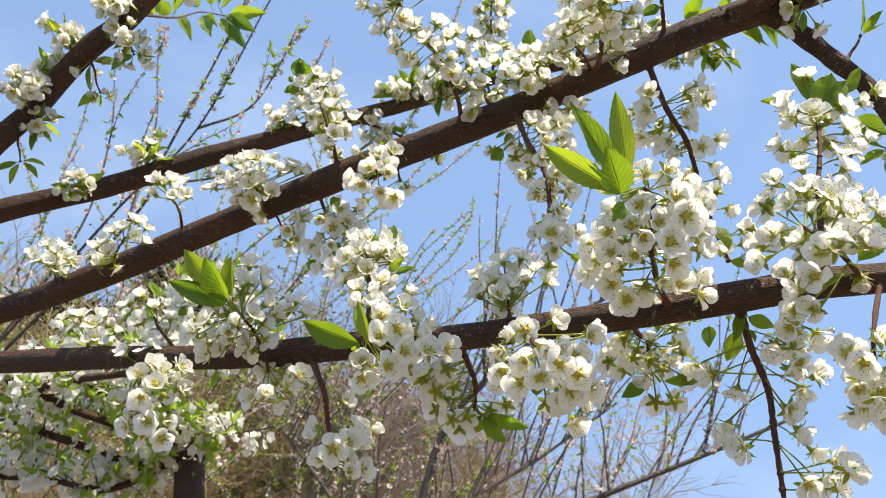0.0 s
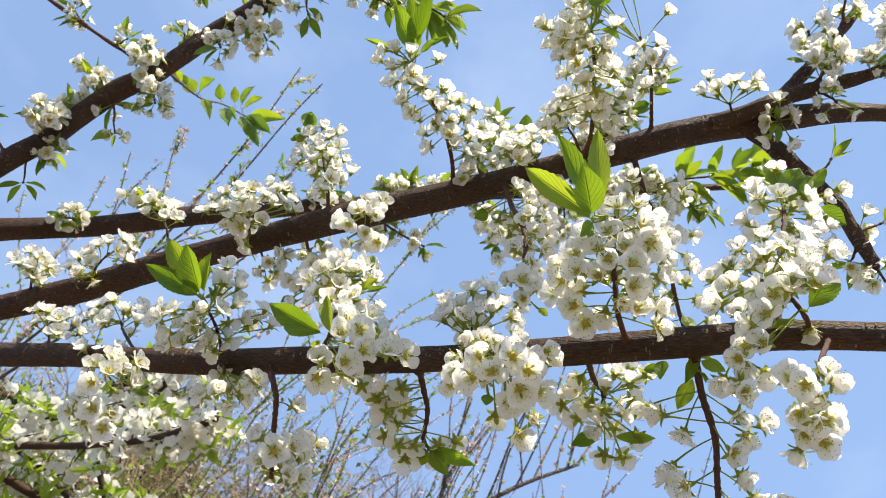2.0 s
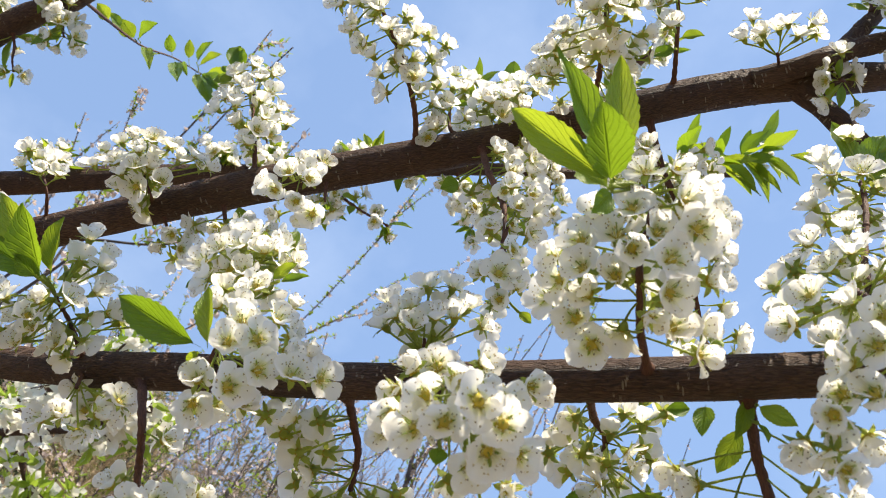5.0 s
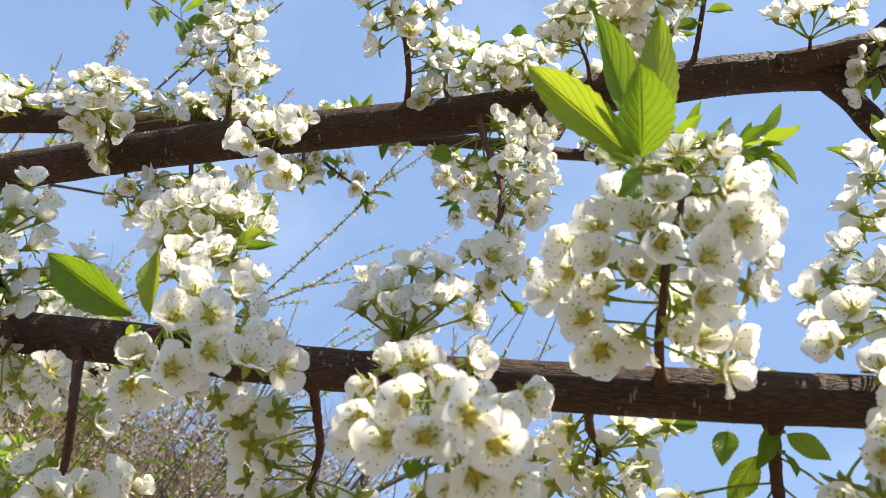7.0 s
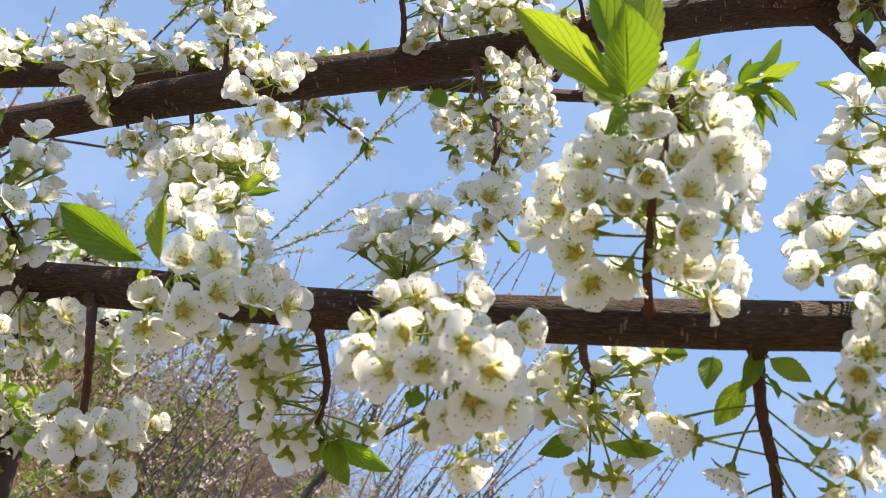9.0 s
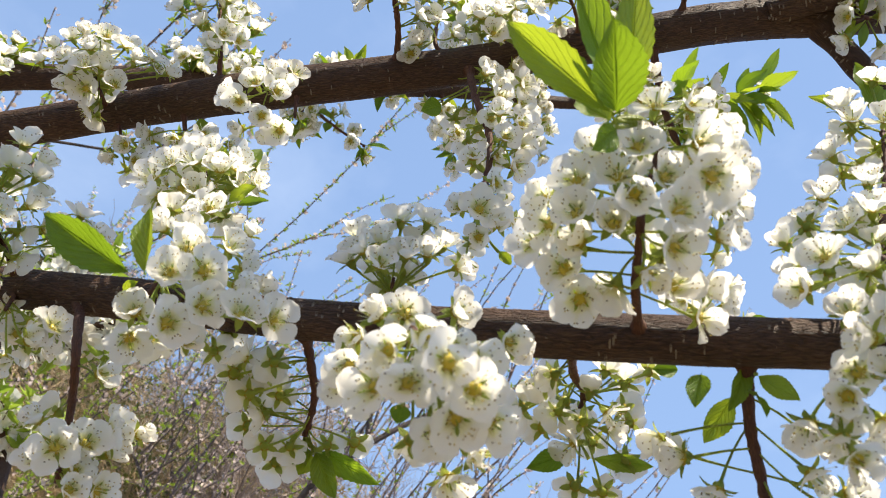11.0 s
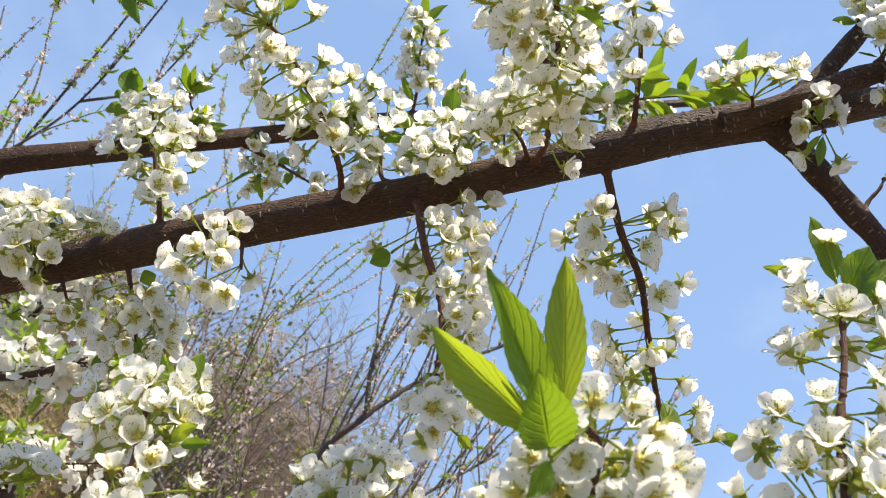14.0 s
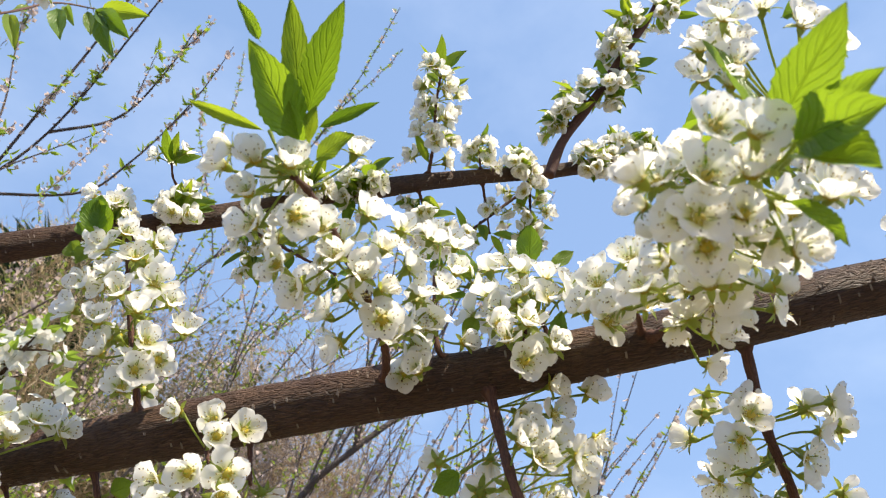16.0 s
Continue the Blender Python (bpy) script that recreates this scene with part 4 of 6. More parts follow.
cluster(branch_a, ((0.244, 0.483, 1.689), (0.247, 0.483, 1.720), (0.261, 0.500, 1.760), (0.275, 0.508, 1.799), (0.283, 0.515, 1.828),),
        ((0.284, 0.515, 1.862), (0.265, 0.515, 1.843), (0.262, 0.506, 1.824), (0.273, 0.498, 1.819), (0.298, 0.509, 1.829), (0.316, 0.515, 1.836), (0.295, 0.506, 1.808), (0.249, 0.508, 1.801), (0.281, 0.496, 1.784), (0.306, 0.509, 1.800), (0.251, 0.490, 1.772), (0.278, 0.494, 1.771), (0.235, 0.502, 1.768), (0.245, 0.485, 1.752), (0.263, 0.486, 1.751), (0.286, 0.497, 1.750), (0.236, 0.486, 1.744), (0.254, 0.477, 1.735), (0.323, 0.515, 1.840),),
        (((0.283, 0.510, 1.829), (0.296, 0.504, 1.855), 0.018), ((0.285, 0.518, 1.838), (0.279, 0.518, 1.877), 0.014), ((0.300, 0.511, 1.818), (0.320, 0.507, 1.803), 0.015), ((0.269, 0.517, 1.839), (0.249, 0.519, 1.848), 0.007), ((0.304, 0.515, 1.843), (0.321, 0.512, 1.863), 0.010), ((0.281, 0.509, 1.822), (0.307, 0.506, 1.850), 0.013),), more=0.4, fill=0.6)
cluster(branch_a, ((0.266, 0.476, 1.686), (0.242, 0.447, 1.644), (0.238, 0.452, 1.621),),
        ((0.223, 0.431, 1.623), (0.231, 0.433, 1.618), (0.227, 0.436, 1.606), (0.233, 0.435, 1.612), (0.221, 0.432, 1.627), (0.225, 0.435, 1.614), (0.237, 0.431, 1.625), (0.231, 0.441, 1.600),),
        (), face="down", more=0.5)
cluster(branch_b, ((-0.414, 0.779, 1.885), (-0.399, 0.740, 1.896),),
        ((-0.423, 0.740, 1.911), (-0.404, 0.740, 1.916), (-0.381, 0.728, 1.897), (-0.395, 0.724, 1.889), (-0.408, 0.730, 1.897), (-0.396, 0.740, 1.916),),
        ())
cluster(branch_b, ((-0.335, 0.754, 1.892), (-0.324, 0.720, 1.890), (-0.312, 0.713, 1.905),),
        ((-0.344, 0.719, 1.898), (-0.326, 0.704, 1.895), (-0.309, 0.699, 1.906), (-0.294, 0.713, 1.914), (-0.297, 0.698, 1.897), (-0.340, 0.721, 1.882), (-0.327, 0.730, 1.881), (-0.351, 0.723, 1.891), (-0.298, 0.708, 1.916), (-0.321, 0.704, 1.907), (-0.321, 0.704, 1.882),),
        ())
cluster(branch_b, ((-0.163, 0.689, 1.906), (-0.158, 0.651, 1.898), (-0.165, 0.648, 1.914),),
        ((-0.195, 0.648, 1.922), (-0.183, 0.648, 1.932), (-0.167, 0.648, 1.935), (-0.155, 0.631, 1.900), (-0.171, 0.639, 1.888), (-0.162, 0.662, 1.886), (-0.188, 0.648, 1.913), (-0.142, 0.637, 1.890), (-0.195, 0.648, 1.910), (-0.169, 0.637, 1.915), (-0.153, 0.634, 1.912), (-0.173, 0.636, 1.901), (-0.166, 0.631, 1.918), (-0.153, 0.626, 1.920), (-0.140, 0.631, 1.916), (-0.127, 0.640, 1.916), (-0.117, 0.645, 1.914), (-0.159, 0.626, 1.905), (-0.133, 0.636, 1.911), (-0.163, 0.637, 1.888),),
        ())
cluster(branch_b, ((-0.255, 0.717, 1.895), (-0.247, 0.686, 1.910), (-0.253, 0.680, 1.924),),
        ((-0.261, 0.680, 1.944), (-0.269, 0.677, 1.930), (-0.243, 0.666, 1.923), (-0.233, 0.668, 1.915), (-0.263, 0.675, 1.935), (-0.245, 0.663, 1.913), (-0.242, 0.671, 1.933),),
        ())
cluster(branch_b, ((-0.088, 0.666, 1.916), (-0.089, 0.650, 1.944), (-0.095, 0.646, 1.970), (-0.105, 0.648, 2.015),),
        ((-0.114, 0.636, 2.008), (-0.102, 0.632, 2.012), (-0.087, 0.636, 2.009), (-0.105, 0.632, 1.990), (-0.094, 0.631, 1.999), (-0.121, 0.646, 1.990), (-0.096, 0.629, 1.977), (-0.104, 0.633, 1.962), (-0.124, 0.646, 1.976), (-0.081, 0.630, 1.954), (-0.068, 0.646, 1.966), (-0.077, 0.645, 1.981), (-0.102, 0.634, 1.950), (-0.084, 0.631, 1.940), (-0.083, 0.634, 1.987), (-0.090, 0.635, 1.934), (-0.087, 0.629, 1.969),),
        (((-0.117, 0.635, 2.010), (-0.117, 0.629, 2.033), 0.014), ((-0.127, 0.644, 2.004), (-0.132, 0.644, 2.013), 0.010), ((-0.111, 0.635, 2.012), (-0.117, 0.629, 2.031), 0.012), ((-0.121, 0.640, 2.012), (-0.125, 0.639, 1.999), 0.008), ((-0.126, 0.644, 2.016), (-0.131, 0.644, 2.025), 0.005),), more=0.3)
cluster(branch_b, ((-0.054, 0.658, 1.921), (-0.044, 0.630, 1.898),),
        ((-0.063, 0.639, 1.924), (-0.041, 0.624, 1.909), (-0.030, 0.627, 1.913), (-0.050, 0.617, 1.891), (-0.034, 0.611, 1.881), (-0.058, 0.623, 1.880), (-0.041, 0.618, 1.867), (-0.066, 0.630, 1.890),),
        (), more=0.1, face="view")
cluster(branch_b, ((0.033, 0.639, 1.935), (0.032, 0.605, 1.946), (0.025, 0.573, 1.952), (0.013, 0.551, 1.967), (-0.000, 0.532, 1.981), (-0.007, 0.522, 1.984),),
        ((-0.019, 0.509, 1.982), (-0.008, 0.509, 1.981), (-0.030, 0.515, 1.989), (-0.023, 0.523, 1.975), (-0.021, 0.531, 1.968), (-0.005, 0.527, 1.966), (-0.012, 0.540, 1.956), (-0.004, 0.548, 1.950), (0.010, 0.548, 1.972), (0.021, 0.553, 1.985), (0.020, 0.557, 1.958), (0.007, 0.573, 1.948), (0.012, 0.580, 1.939), (0.034, 0.580, 1.944), (0.044, 0.586, 1.966), (0.054, 0.607, 1.964), (0.036, 0.568, 1.987), (0.049, 0.577, 1.987), (0.040, 0.577, 1.972), (0.015, 0.536, 2.005), (0.029, 0.568, 1.949), (0.002, 0.535, 1.969), (0.001, 0.563, 1.956), (-0.034, 0.524, 1.989), (0.025, 0.559, 1.973), (0.057, 0.603, 1.974),),
        (((-0.007, 0.525, 2.002), (-0.023, 0.482, 2.014), 0.017), ((-0.007, 0.530, 2.009), (-0.011, 0.489, 2.043), 0.011), ((-0.005, 0.525, 2.012), (0.009, 0.482, 2.036), 0.013), ((-0.019, 0.530, 2.009), (-0.053, 0.525, 2.019), 0.005), ((-0.002, 0.530, 2.012), (0.025, 0.520, 2.020), 0.005), ((-0.000, 0.515, 1.986), (0.015, 0.500, 1.990), 0.009), ((-0.004, 0.515, 1.989), (-0.009, 0.500, 2.003), 0.008), ((-0.003, 0.520, 1.997), (0.000, 0.510, 2.009), 0.006), ((-0.023, 0.505, 2.034), (-0.030, 0.485, 2.036), 0.005), ((-0.002, 0.520, 1.991), (-0.004, 0.510, 1.980), 0.005),), more=0.3)
cluster(branch_b, ((0.109, 0.619, 1.946), (0.108, 0.611, 1.962), (0.103, 0.605, 1.966),),
        ((0.085, 0.625, 1.998), (0.094, 0.620, 1.998), (0.081, 0.617, 1.979), (0.106, 0.605, 1.983), (0.114, 0.601, 1.978), (0.100, 0.624, 2.007), (0.085, 0.612, 1.968), (0.099, 0.608, 1.985), (0.117, 0.594, 1.967), (0.075, 0.622, 1.973),),
        (((0.078, 0.621, 1.990), (0.061, 0.626, 2.006), 0.009), ((0.101, 0.612, 1.994), (0.103, 0.607, 2.016), 0.012), ((0.109, 0.604, 1.989), (0.123, 0.605, 2.002), 0.007), ((0.075, 0.626, 1.984), (0.055, 0.632, 1.987), 0.006), ((0.077, 0.622, 1.972), (0.070, 0.623, 1.960), 0.008), ((0.078, 0.621, 1.993), (0.066, 0.640, 2.018), 0.006),), more=0.3)
cluster(branch_b, ((0.155, 0.605, 1.954), (0.143, 0.580, 1.957), (0.134, 0.567, 1.959),),
        ((0.118, 0.554, 1.957), (0.129, 0.555, 1.967), (0.132, 0.550, 1.956), (0.135, 0.541, 1.955), (0.123, 0.553, 1.947), (0.137, 0.521, 1.963), (0.115, 0.559, 1.952), (0.123, 0.556, 1.967), (0.139, 0.559, 1.953),),
        (), more=0.3)
cluster(branch_b, ((0.151, 0.606, 1.953), (0.155, 0.566, 1.949), (0.151, 0.522, 1.950), (0.146, 0.485, 1.951), (0.139, 0.455, 1.948),),
        ((0.110, 0.459, 1.947), (0.119, 0.451, 1.952), (0.118, 0.451, 1.933), (0.128, 0.461, 1.939), (0.131, 0.483, 1.941), (0.124, 0.491, 1.940), (0.121, 0.531, 1.941), (0.125, 0.521, 1.942), (0.143, 0.526, 1.946), (0.145, 0.537, 1.937), (0.161, 0.545, 1.936), (0.164, 0.536, 1.948), (0.162, 0.512, 1.949), (0.165, 0.498, 1.947), (0.158, 0.489, 1.951), (0.165, 0.565, 1.930), (0.171, 0.531, 1.949), (0.118, 0.478, 1.943), (0.129, 0.448, 1.941), (0.143, 0.497, 1.943), (0.124, 0.447, 1.960), (0.129, 0.432, 1.948), (0.159, 0.483, 1.940), (0.150, 0.477, 1.943), (0.155, 0.443, 1.938), (0.129, 0.456, 1.937), (0.174, 0.522, 1.945), (0.105, 0.455, 1.945),),
        (((0.139, 0.437, 1.954), (0.144, 0.402, 1.971), 0.015), ((0.140, 0.433, 1.948), (0.144, 0.396, 1.935), 0.015), ((0.142, 0.433, 1.949), (0.155, 0.406, 1.954), 0.010), ((0.143, 0.447, 1.939), (0.157, 0.443, 1.922), 0.007), ((0.140, 0.442, 1.957), (0.140, 0.476, 2.027), 0.006), ((0.139, 0.432, 1.943), (0.144, 0.405, 1.923), 0.016), ((0.147, 0.446, 1.965), (0.148, 0.437, 1.977), 0.011),), more=0.35, deep_green=True)
cluster(branch_b, ((0.218, 0.590, 1.968), (0.210, 0.556, 1.984), (0.205, 0.529, 1.998), (0.193, 0.508, 2.014),),
        ((0.191, 0.519, 2.004), (0.209, 0.510, 2.006), (0.198, 0.519, 1.999), (0.197, 0.543, 1.993), (0.149, 0.474, 2.027), (0.152, 0.475, 2.022), (0.144, 0.465, 1.995), (0.174, 0.485, 2.051), (0.183, 0.476, 2.035), (0.143, 0.480, 2.021), (0.197, 0.528, 1.970), (0.188, 0.517, 1.977), (0.216, 0.519, 1.989), (0.202, 0.509, 1.984), (0.225, 0.517, 2.063),),
        (((0.160, 0.489, 2.010), (0.147, 0.501, 2.012), 0.006), ((0.155, 0.479, 2.022), (0.148, 0.475, 2.014), 0.005), ((0.179, 0.482, 2.044), (0.185, 0.475, 2.043), 0.008), ((0.210, 0.549, 1.985), (0.225, 0.542, 1.982), 0.008), ((0.208, 0.552, 1.977), (0.191, 0.556, 1.972), 0.009),), more=0.0)
cluster(branch_b, ((0.293, 0.580, 1.985), (0.277, 0.549, 1.978),),
        ((0.263, 0.540, 1.988), (0.280, 0.534, 1.986), (0.294, 0.530, 1.984), (0.289, 0.535, 1.985), (0.259, 0.540, 1.991), (0.278, 0.541, 1.993),),
        (), more=0.2)
cluster(branch_b, ((0.079, 0.628, 1.942), (0.087, 0.602, 1.892), (0.096, 0.590, 1.855), (0.097, 0.585, 1.826), (0.093, 0.586, 1.792),),
        ((0.091, 0.593, 1.902), (0.111, 0.614, 1.924), (0.128, 0.614, 1.932), (0.115, 0.597, 1.891), (0.100, 0.583, 1.878), (0.078, 0.596, 1.856), (0.096, 0.586, 1.863), (0.105, 0.575, 1.848), (0.087, 0.577, 1.826), (0.112, 0.586, 1.832), (0.103, 0.571, 1.836), (0.099, 0.569, 1.801), (0.091, 0.570, 1.785), (0.111, 0.579, 1.790), (0.102, 0.573, 1.782), (0.085, 0.570, 1.788), (0.116, 0.594, 1.876), (0.096, 0.599, 1.909), (0.114, 0.596, 1.894), (0.124, 0.596, 1.905), (0.102, 0.576, 1.850), (0.117, 0.588, 1.850),),
        (((0.093, 0.588, 1.809), (0.090, 0.587, 1.793), 0.006), ((0.107, 0.596, 1.780), (0.115, 0.596, 1.772), 0.006), ((0.068, 0.614, 1.894), (0.054, 0.614, 1.886), 0.011),), face="view", more=0.4, fill=0.6, thick=1.2)
cluster(branch_b, ((0.197, 0.594, 1.963), (0.209, 0.610, 1.915), (0.223, 0.623, 1.888), (0.230, 0.640, 1.857), (0.238, 0.659, 1.829), (0.250, 0.678, 1.798),),
        ((0.194, 0.636, 1.940), (0.192, 0.591, 1.917), (0.233, 0.604, 1.926), (0.229, 0.601, 1.913), (0.221, 0.602, 1.902), (0.189, 0.612, 1.901), (0.196, 0.616, 1.892), (0.202, 0.616, 1.882), (0.252, 0.633, 1.893), (0.231, 0.614, 1.875), (0.211, 0.613, 1.872), (0.246, 0.635, 1.857), (0.204, 0.638, 1.856), (0.210, 0.643, 1.849), (0.227, 0.628, 1.844), (0.214, 0.647, 1.838), (0.224, 0.644, 1.821), (0.251, 0.648, 1.832), (0.268, 0.668, 1.820), (0.221, 0.658, 1.815), (0.232, 0.657, 1.802), (0.261, 0.666, 1.807), (0.280, 0.679, 1.806), (0.190, 0.601, 1.907), (0.242, 0.610, 1.926),),
        (((0.241, 0.658, 1.824), (0.245, 0.651, 1.797), 0.013), ((0.285, 0.682, 1.805), (0.293, 0.672, 1.807), 0.009), ((0.250, 0.678, 1.798), (0.266, 0.676, 1.790), 0.008), ((0.231, 0.654, 1.841), (0.228, 0.644, 1.828), 0.006),), face="out", more=0.4, fill=0.6, thick=1.2)
cluster(branch_b, ((-0.109, 0.672, 1.913), (-0.099, 0.674, 1.877), (-0.096, 0.680, 1.861), (-0.089, 0.686, 1.841),),
        ((-0.099, 0.668, 1.879), (-0.103, 0.659, 1.871), (-0.085, 0.659, 1.879), (-0.071, 0.674, 1.884), (-0.078, 0.680, 1.862), (-0.074, 0.674, 1.852), (-0.113, 0.676, 1.853), (-0.103, 0.672, 1.843), (-0.079, 0.669, 1.844), (-0.079, 0.665, 1.867), (-0.125, 0.673, 1.883), (-0.096, 0.667, 1.846),),
        (((-0.096, 0.682, 1.858), (-0.084, 0.676, 1.835), 0.011), ((-0.090, 0.686, 1.849), (-0.075, 0.681, 1.827), 0.010), ((-0.112, 0.693, 1.846), (-0.123, 0.693, 1.840), 0.007), ((-0.098, 0.674, 1.892), (-0.087, 0.673, 1.898), 0.010),), face="down", more=0.4, fill=0.6)
cluster(branch_b, ((-0.155, 0.686, 1.907), (-0.145, 0.685, 1.881),),
        ((-0.135, 0.669, 1.867), (-0.125, 0.685, 1.888), (-0.143, 0.671, 1.860), (-0.130, 0.677, 1.863),),
        (), face="down")
cluster(branch_b, ((-0.033, 0.654, 1.925), (-0.027, 0.645, 1.892),),
        ((-0.058, 0.645, 1.876), (-0.032, 0.634, 1.869),),
        (), face="down")
cluster(branch_b, ((0.071, 0.630, 1.940), (0.057, 0.623, 1.957), (0.056, 0.631, 1.997),),
        ((0.051, 0.610, 1.958), (0.066, 0.619, 1.993), (0.058, 0.631, 2.021), (0.069, 0.612, 1.954), (0.081, 0.630, 1.989), (0.047, 0.609, 1.938),),
        (), more=0.1)
cluster(branch_b, ((0.100, 0.622, 1.945), (0.097, 0.604, 1.960),),
        ((0.085, 0.590, 1.948), (0.095, 0.590, 1.956), (0.105, 0.591, 1.944), (0.093, 0.591, 1.939),),
        (((0.108, 0.598, 1.944), (0.113, 0.596, 1.965), 0.008),))
cluster(branch_a, ((0.154, 0.513, 1.695), (0.143, 0.476, 1.696), (0.139, 0.458, 1.703), (0.138, 0.451, 1.711), (0.143, 0.445, 1.736), (0.138, 0.440, 1.742),),
        ((0.129, 0.446, 1.722), (0.159, 0.439, 1.718), (0.135, 0.480, 1.697), (0.163, 0.446, 1.702), (0.142, 0.440, 1.718), (0.146, 0.438, 1.704), (0.116, 0.454, 1.723), (0.107, 0.465, 1.720), (0.109, 0.466, 1.711), (0.115, 0.458, 1.709), (0.128, 0.450, 1.704), (0.121, 0.451, 1.733), (0.134, 0.442, 1.731), (0.142, 0.441, 1.752), (0.153, 0.440, 1.750), (0.160, 0.441, 1.742), (0.168, 0.443, 1.730), (0.153, 0.435, 1.730), (0.146, 0.448, 1.694), (0.164, 0.466, 1.693), (0.166, 0.475, 1.687), (0.150, 0.458, 1.689), (0.118, 0.474, 1.699), (0.123, 0.478, 1.692), (0.164, 0.442, 1.715), (0.106, 0.472, 1.709), (0.133, 0.443, 1.712),),
        (((0.125, 0.432, 1.734), (0.083, 0.431, 1.773), 0.014), ((0.126, 0.434, 1.737), (0.100, 0.410, 1.785), 0.014), ((0.128, 0.434, 1.739), (0.129, 0.419, 1.795), 0.013), ((0.123, 0.428, 1.730), (0.114, 0.402, 1.748), 0.017), ((0.124, 0.435, 1.735), (0.113, 0.445, 1.751), 0.012), ((0.124, 0.430, 1.729), (0.114, 0.430, 1.717), 0.009),), more=0.3, fill=0.1, face="view")
spur(branch_b, (0.332, 0.574, 1.990), (0.319, 0.552, 1.958), 6, reach=.022)
spur(branch_b, (0.368, 0.555, 2.054), (0.369, 0.546, 2.085), 9, reach=.024)
spur(branch_b, (0.406, 0.538, 2.111), (0.411, 0.531, 2.133), 8, reach=.024)
spur(branch_b, (0.360, 0.553, 2.009), (0.373, 0.534, 2.037), 14, reach=.026)
spur(branch_b, (0.366, 0.556, 2.000), (0.368, 0.542, 1.976), 6, reach=.02)
spur(branch_b, (0.403, 0.549, 2.020), (0.410, 0.530, 2.013), 7, reach=.024)
spur(branch_b, (0.435, 0.541, 2.048), (0.447, 0.532, 2.077), 14, reach=.028)
spur(branch_b, (0.359, 0.594, 1.927), (0.374, 0.587, 1.951), 0, leaves=((0.003, -0.022, 0.021), (0.016, -0.014, 0.012), (0.019, -0.006, 0.003),))
spur(branch_b, (0.388, 0.609, 1.879), (0.411, 0.604, 1.892), 4, leaves=((0.026, -0.017, 0.014), (0.027, -0.006, 0.001), (0.007, -0.014, 0.013),))
spur(branch_b, (0.385, 0.613, 1.867), (0.378, 0.616, 1.856), 3, leaves=((-0.028, -0.010, 0.006), (-0.024, 0.002, -0.009), (-0.001, 0.012, -0.021),))
spur(branch_b, (0.402, 0.619, 1.845), (0.405, 0.620, 1.840), 4, leaves=((0.014, 0.013, -0.023), (0.026, -0.012, 0.009), (0.024, 0.003, -0.010),))
spur(branch_c, (-0.483, 0.900, 2.095), (-0.473, 0.880, 2.085), 10, reach=0.028, fresh=8)
spur(branch_c, (-0.399, 0.919, 2.127), (-0.404, 0.911, 2.150), 12, reach=0.030, fresh=8)
spur(branch_c, (-0.166, 0.978, 2.200), (-0.165, 0.956, 2.212), 11, leaves=((0.013, -0.020, 0.024), (0.001, -0.017, 0.022),), reach=0.030, fresh=8)
spur(branch_c, (-0.222, 0.960, 2.172), (-0.225, 0.948, 2.203), 11, reach=0.031, fresh=8)
spur(branch_c, (-0.159, 0.984, 2.199), (-0.181, 0.958, 2.263), 5, leaves=((-0.005, -0.026, 0.025), (0.008, -0.024, 0.023), (-0.015, -0.014, 0.012),), reach=0.028, fresh=8)
spur(branch_c, (-0.072, 1.013, 2.239), (-0.073, 1.000, 2.273), 11, reach=0.028, fresh=8)
spur(branch_c, (-0.005, 1.033, 2.270), (0.000, 1.016, 2.272), 10, reach=0.028, fresh=8)
spur(branch_c, (0.081, 1.053, 2.331), (0.091, 1.019, 2.444), 30, leaves=((-0.027, -0.023, 0.029), (0.002, -0.032, 0.041), (0.026, -0.027, 0.030), (0.026, -0.014, 0.011),), style="tower", reach=0.037, fresh=8)
spur(branch_c, (0.146, 1.078, 2.351), (0.143, 1.070, 2.379), 11, reach=0.029, fresh=8)
spur(branch_c, (0.200, 1.097, 2.367), (0.197, 1.083, 2.371), 12, reach=0.028, fresh=8)
spur(branch_c, (0.070, 1.056, 2.312), (0.089, 1.060, 2.242), 19, leaves=((0.023, -0.003, -0.005),), style="hang", reach=0.030, fresh=8)
spur(branch_c, (0.212, 1.102, 2.362), (0.212, 1.118, 2.288), 17, style="hang", reach=0.029, fresh=8)
spur(branch_c, (0.017, 1.037, 2.289), (0.009, 1.011, 2.292), 14, leaves=((0.029, -0.020, 0.019), (0.029, -0.008, 0.002),), reach=0.030, fresh=8)
spur(branch_c, (0.296, 1.130, 2.395), (0.296, 1.114, 2.398), 17, leaves=((-0.010, -0.015, 0.019), (0.013, -0.016, 0.019),), reach=0.032, fresh=8)
spur(branch_c, (0.322, 1.139, 2.401), (0.342, 1.127, 2.441), 12, leaves=((0.036, -0.014, 0.009), (0.024, -0.019, 0.019), (0.033, -0.004, -0.007),), reach=0.032, fresh=8)
spur(branch_c, (-0.126, 0.997, 2.209), (-0.017, 1.034, 2.187), 12, leaves=((0.007, 0.013, -0.022), (-0.008, 0.009, -0.016),), style="hang", reach=0.030, fresh=8)
spur(branch_c, (-0.100, 1.000, 2.238), (-0.101, 1.031, 2.194), 14, leaves=((0.033, -0.004, -0.007), (0.005, 0.008, -0.022),), style="hang", reach=0.030, fresh=8)
spur(branch_c, (0.248, 1.126, 2.361), (0.098, 1.105, 2.254), 19, leaves=((-0.010, 0.012, -0.023), (-0.024, 0.002, -0.009), (0.004, 0.012, -0.021),), style="hang", reach=0.030, fresh=8)
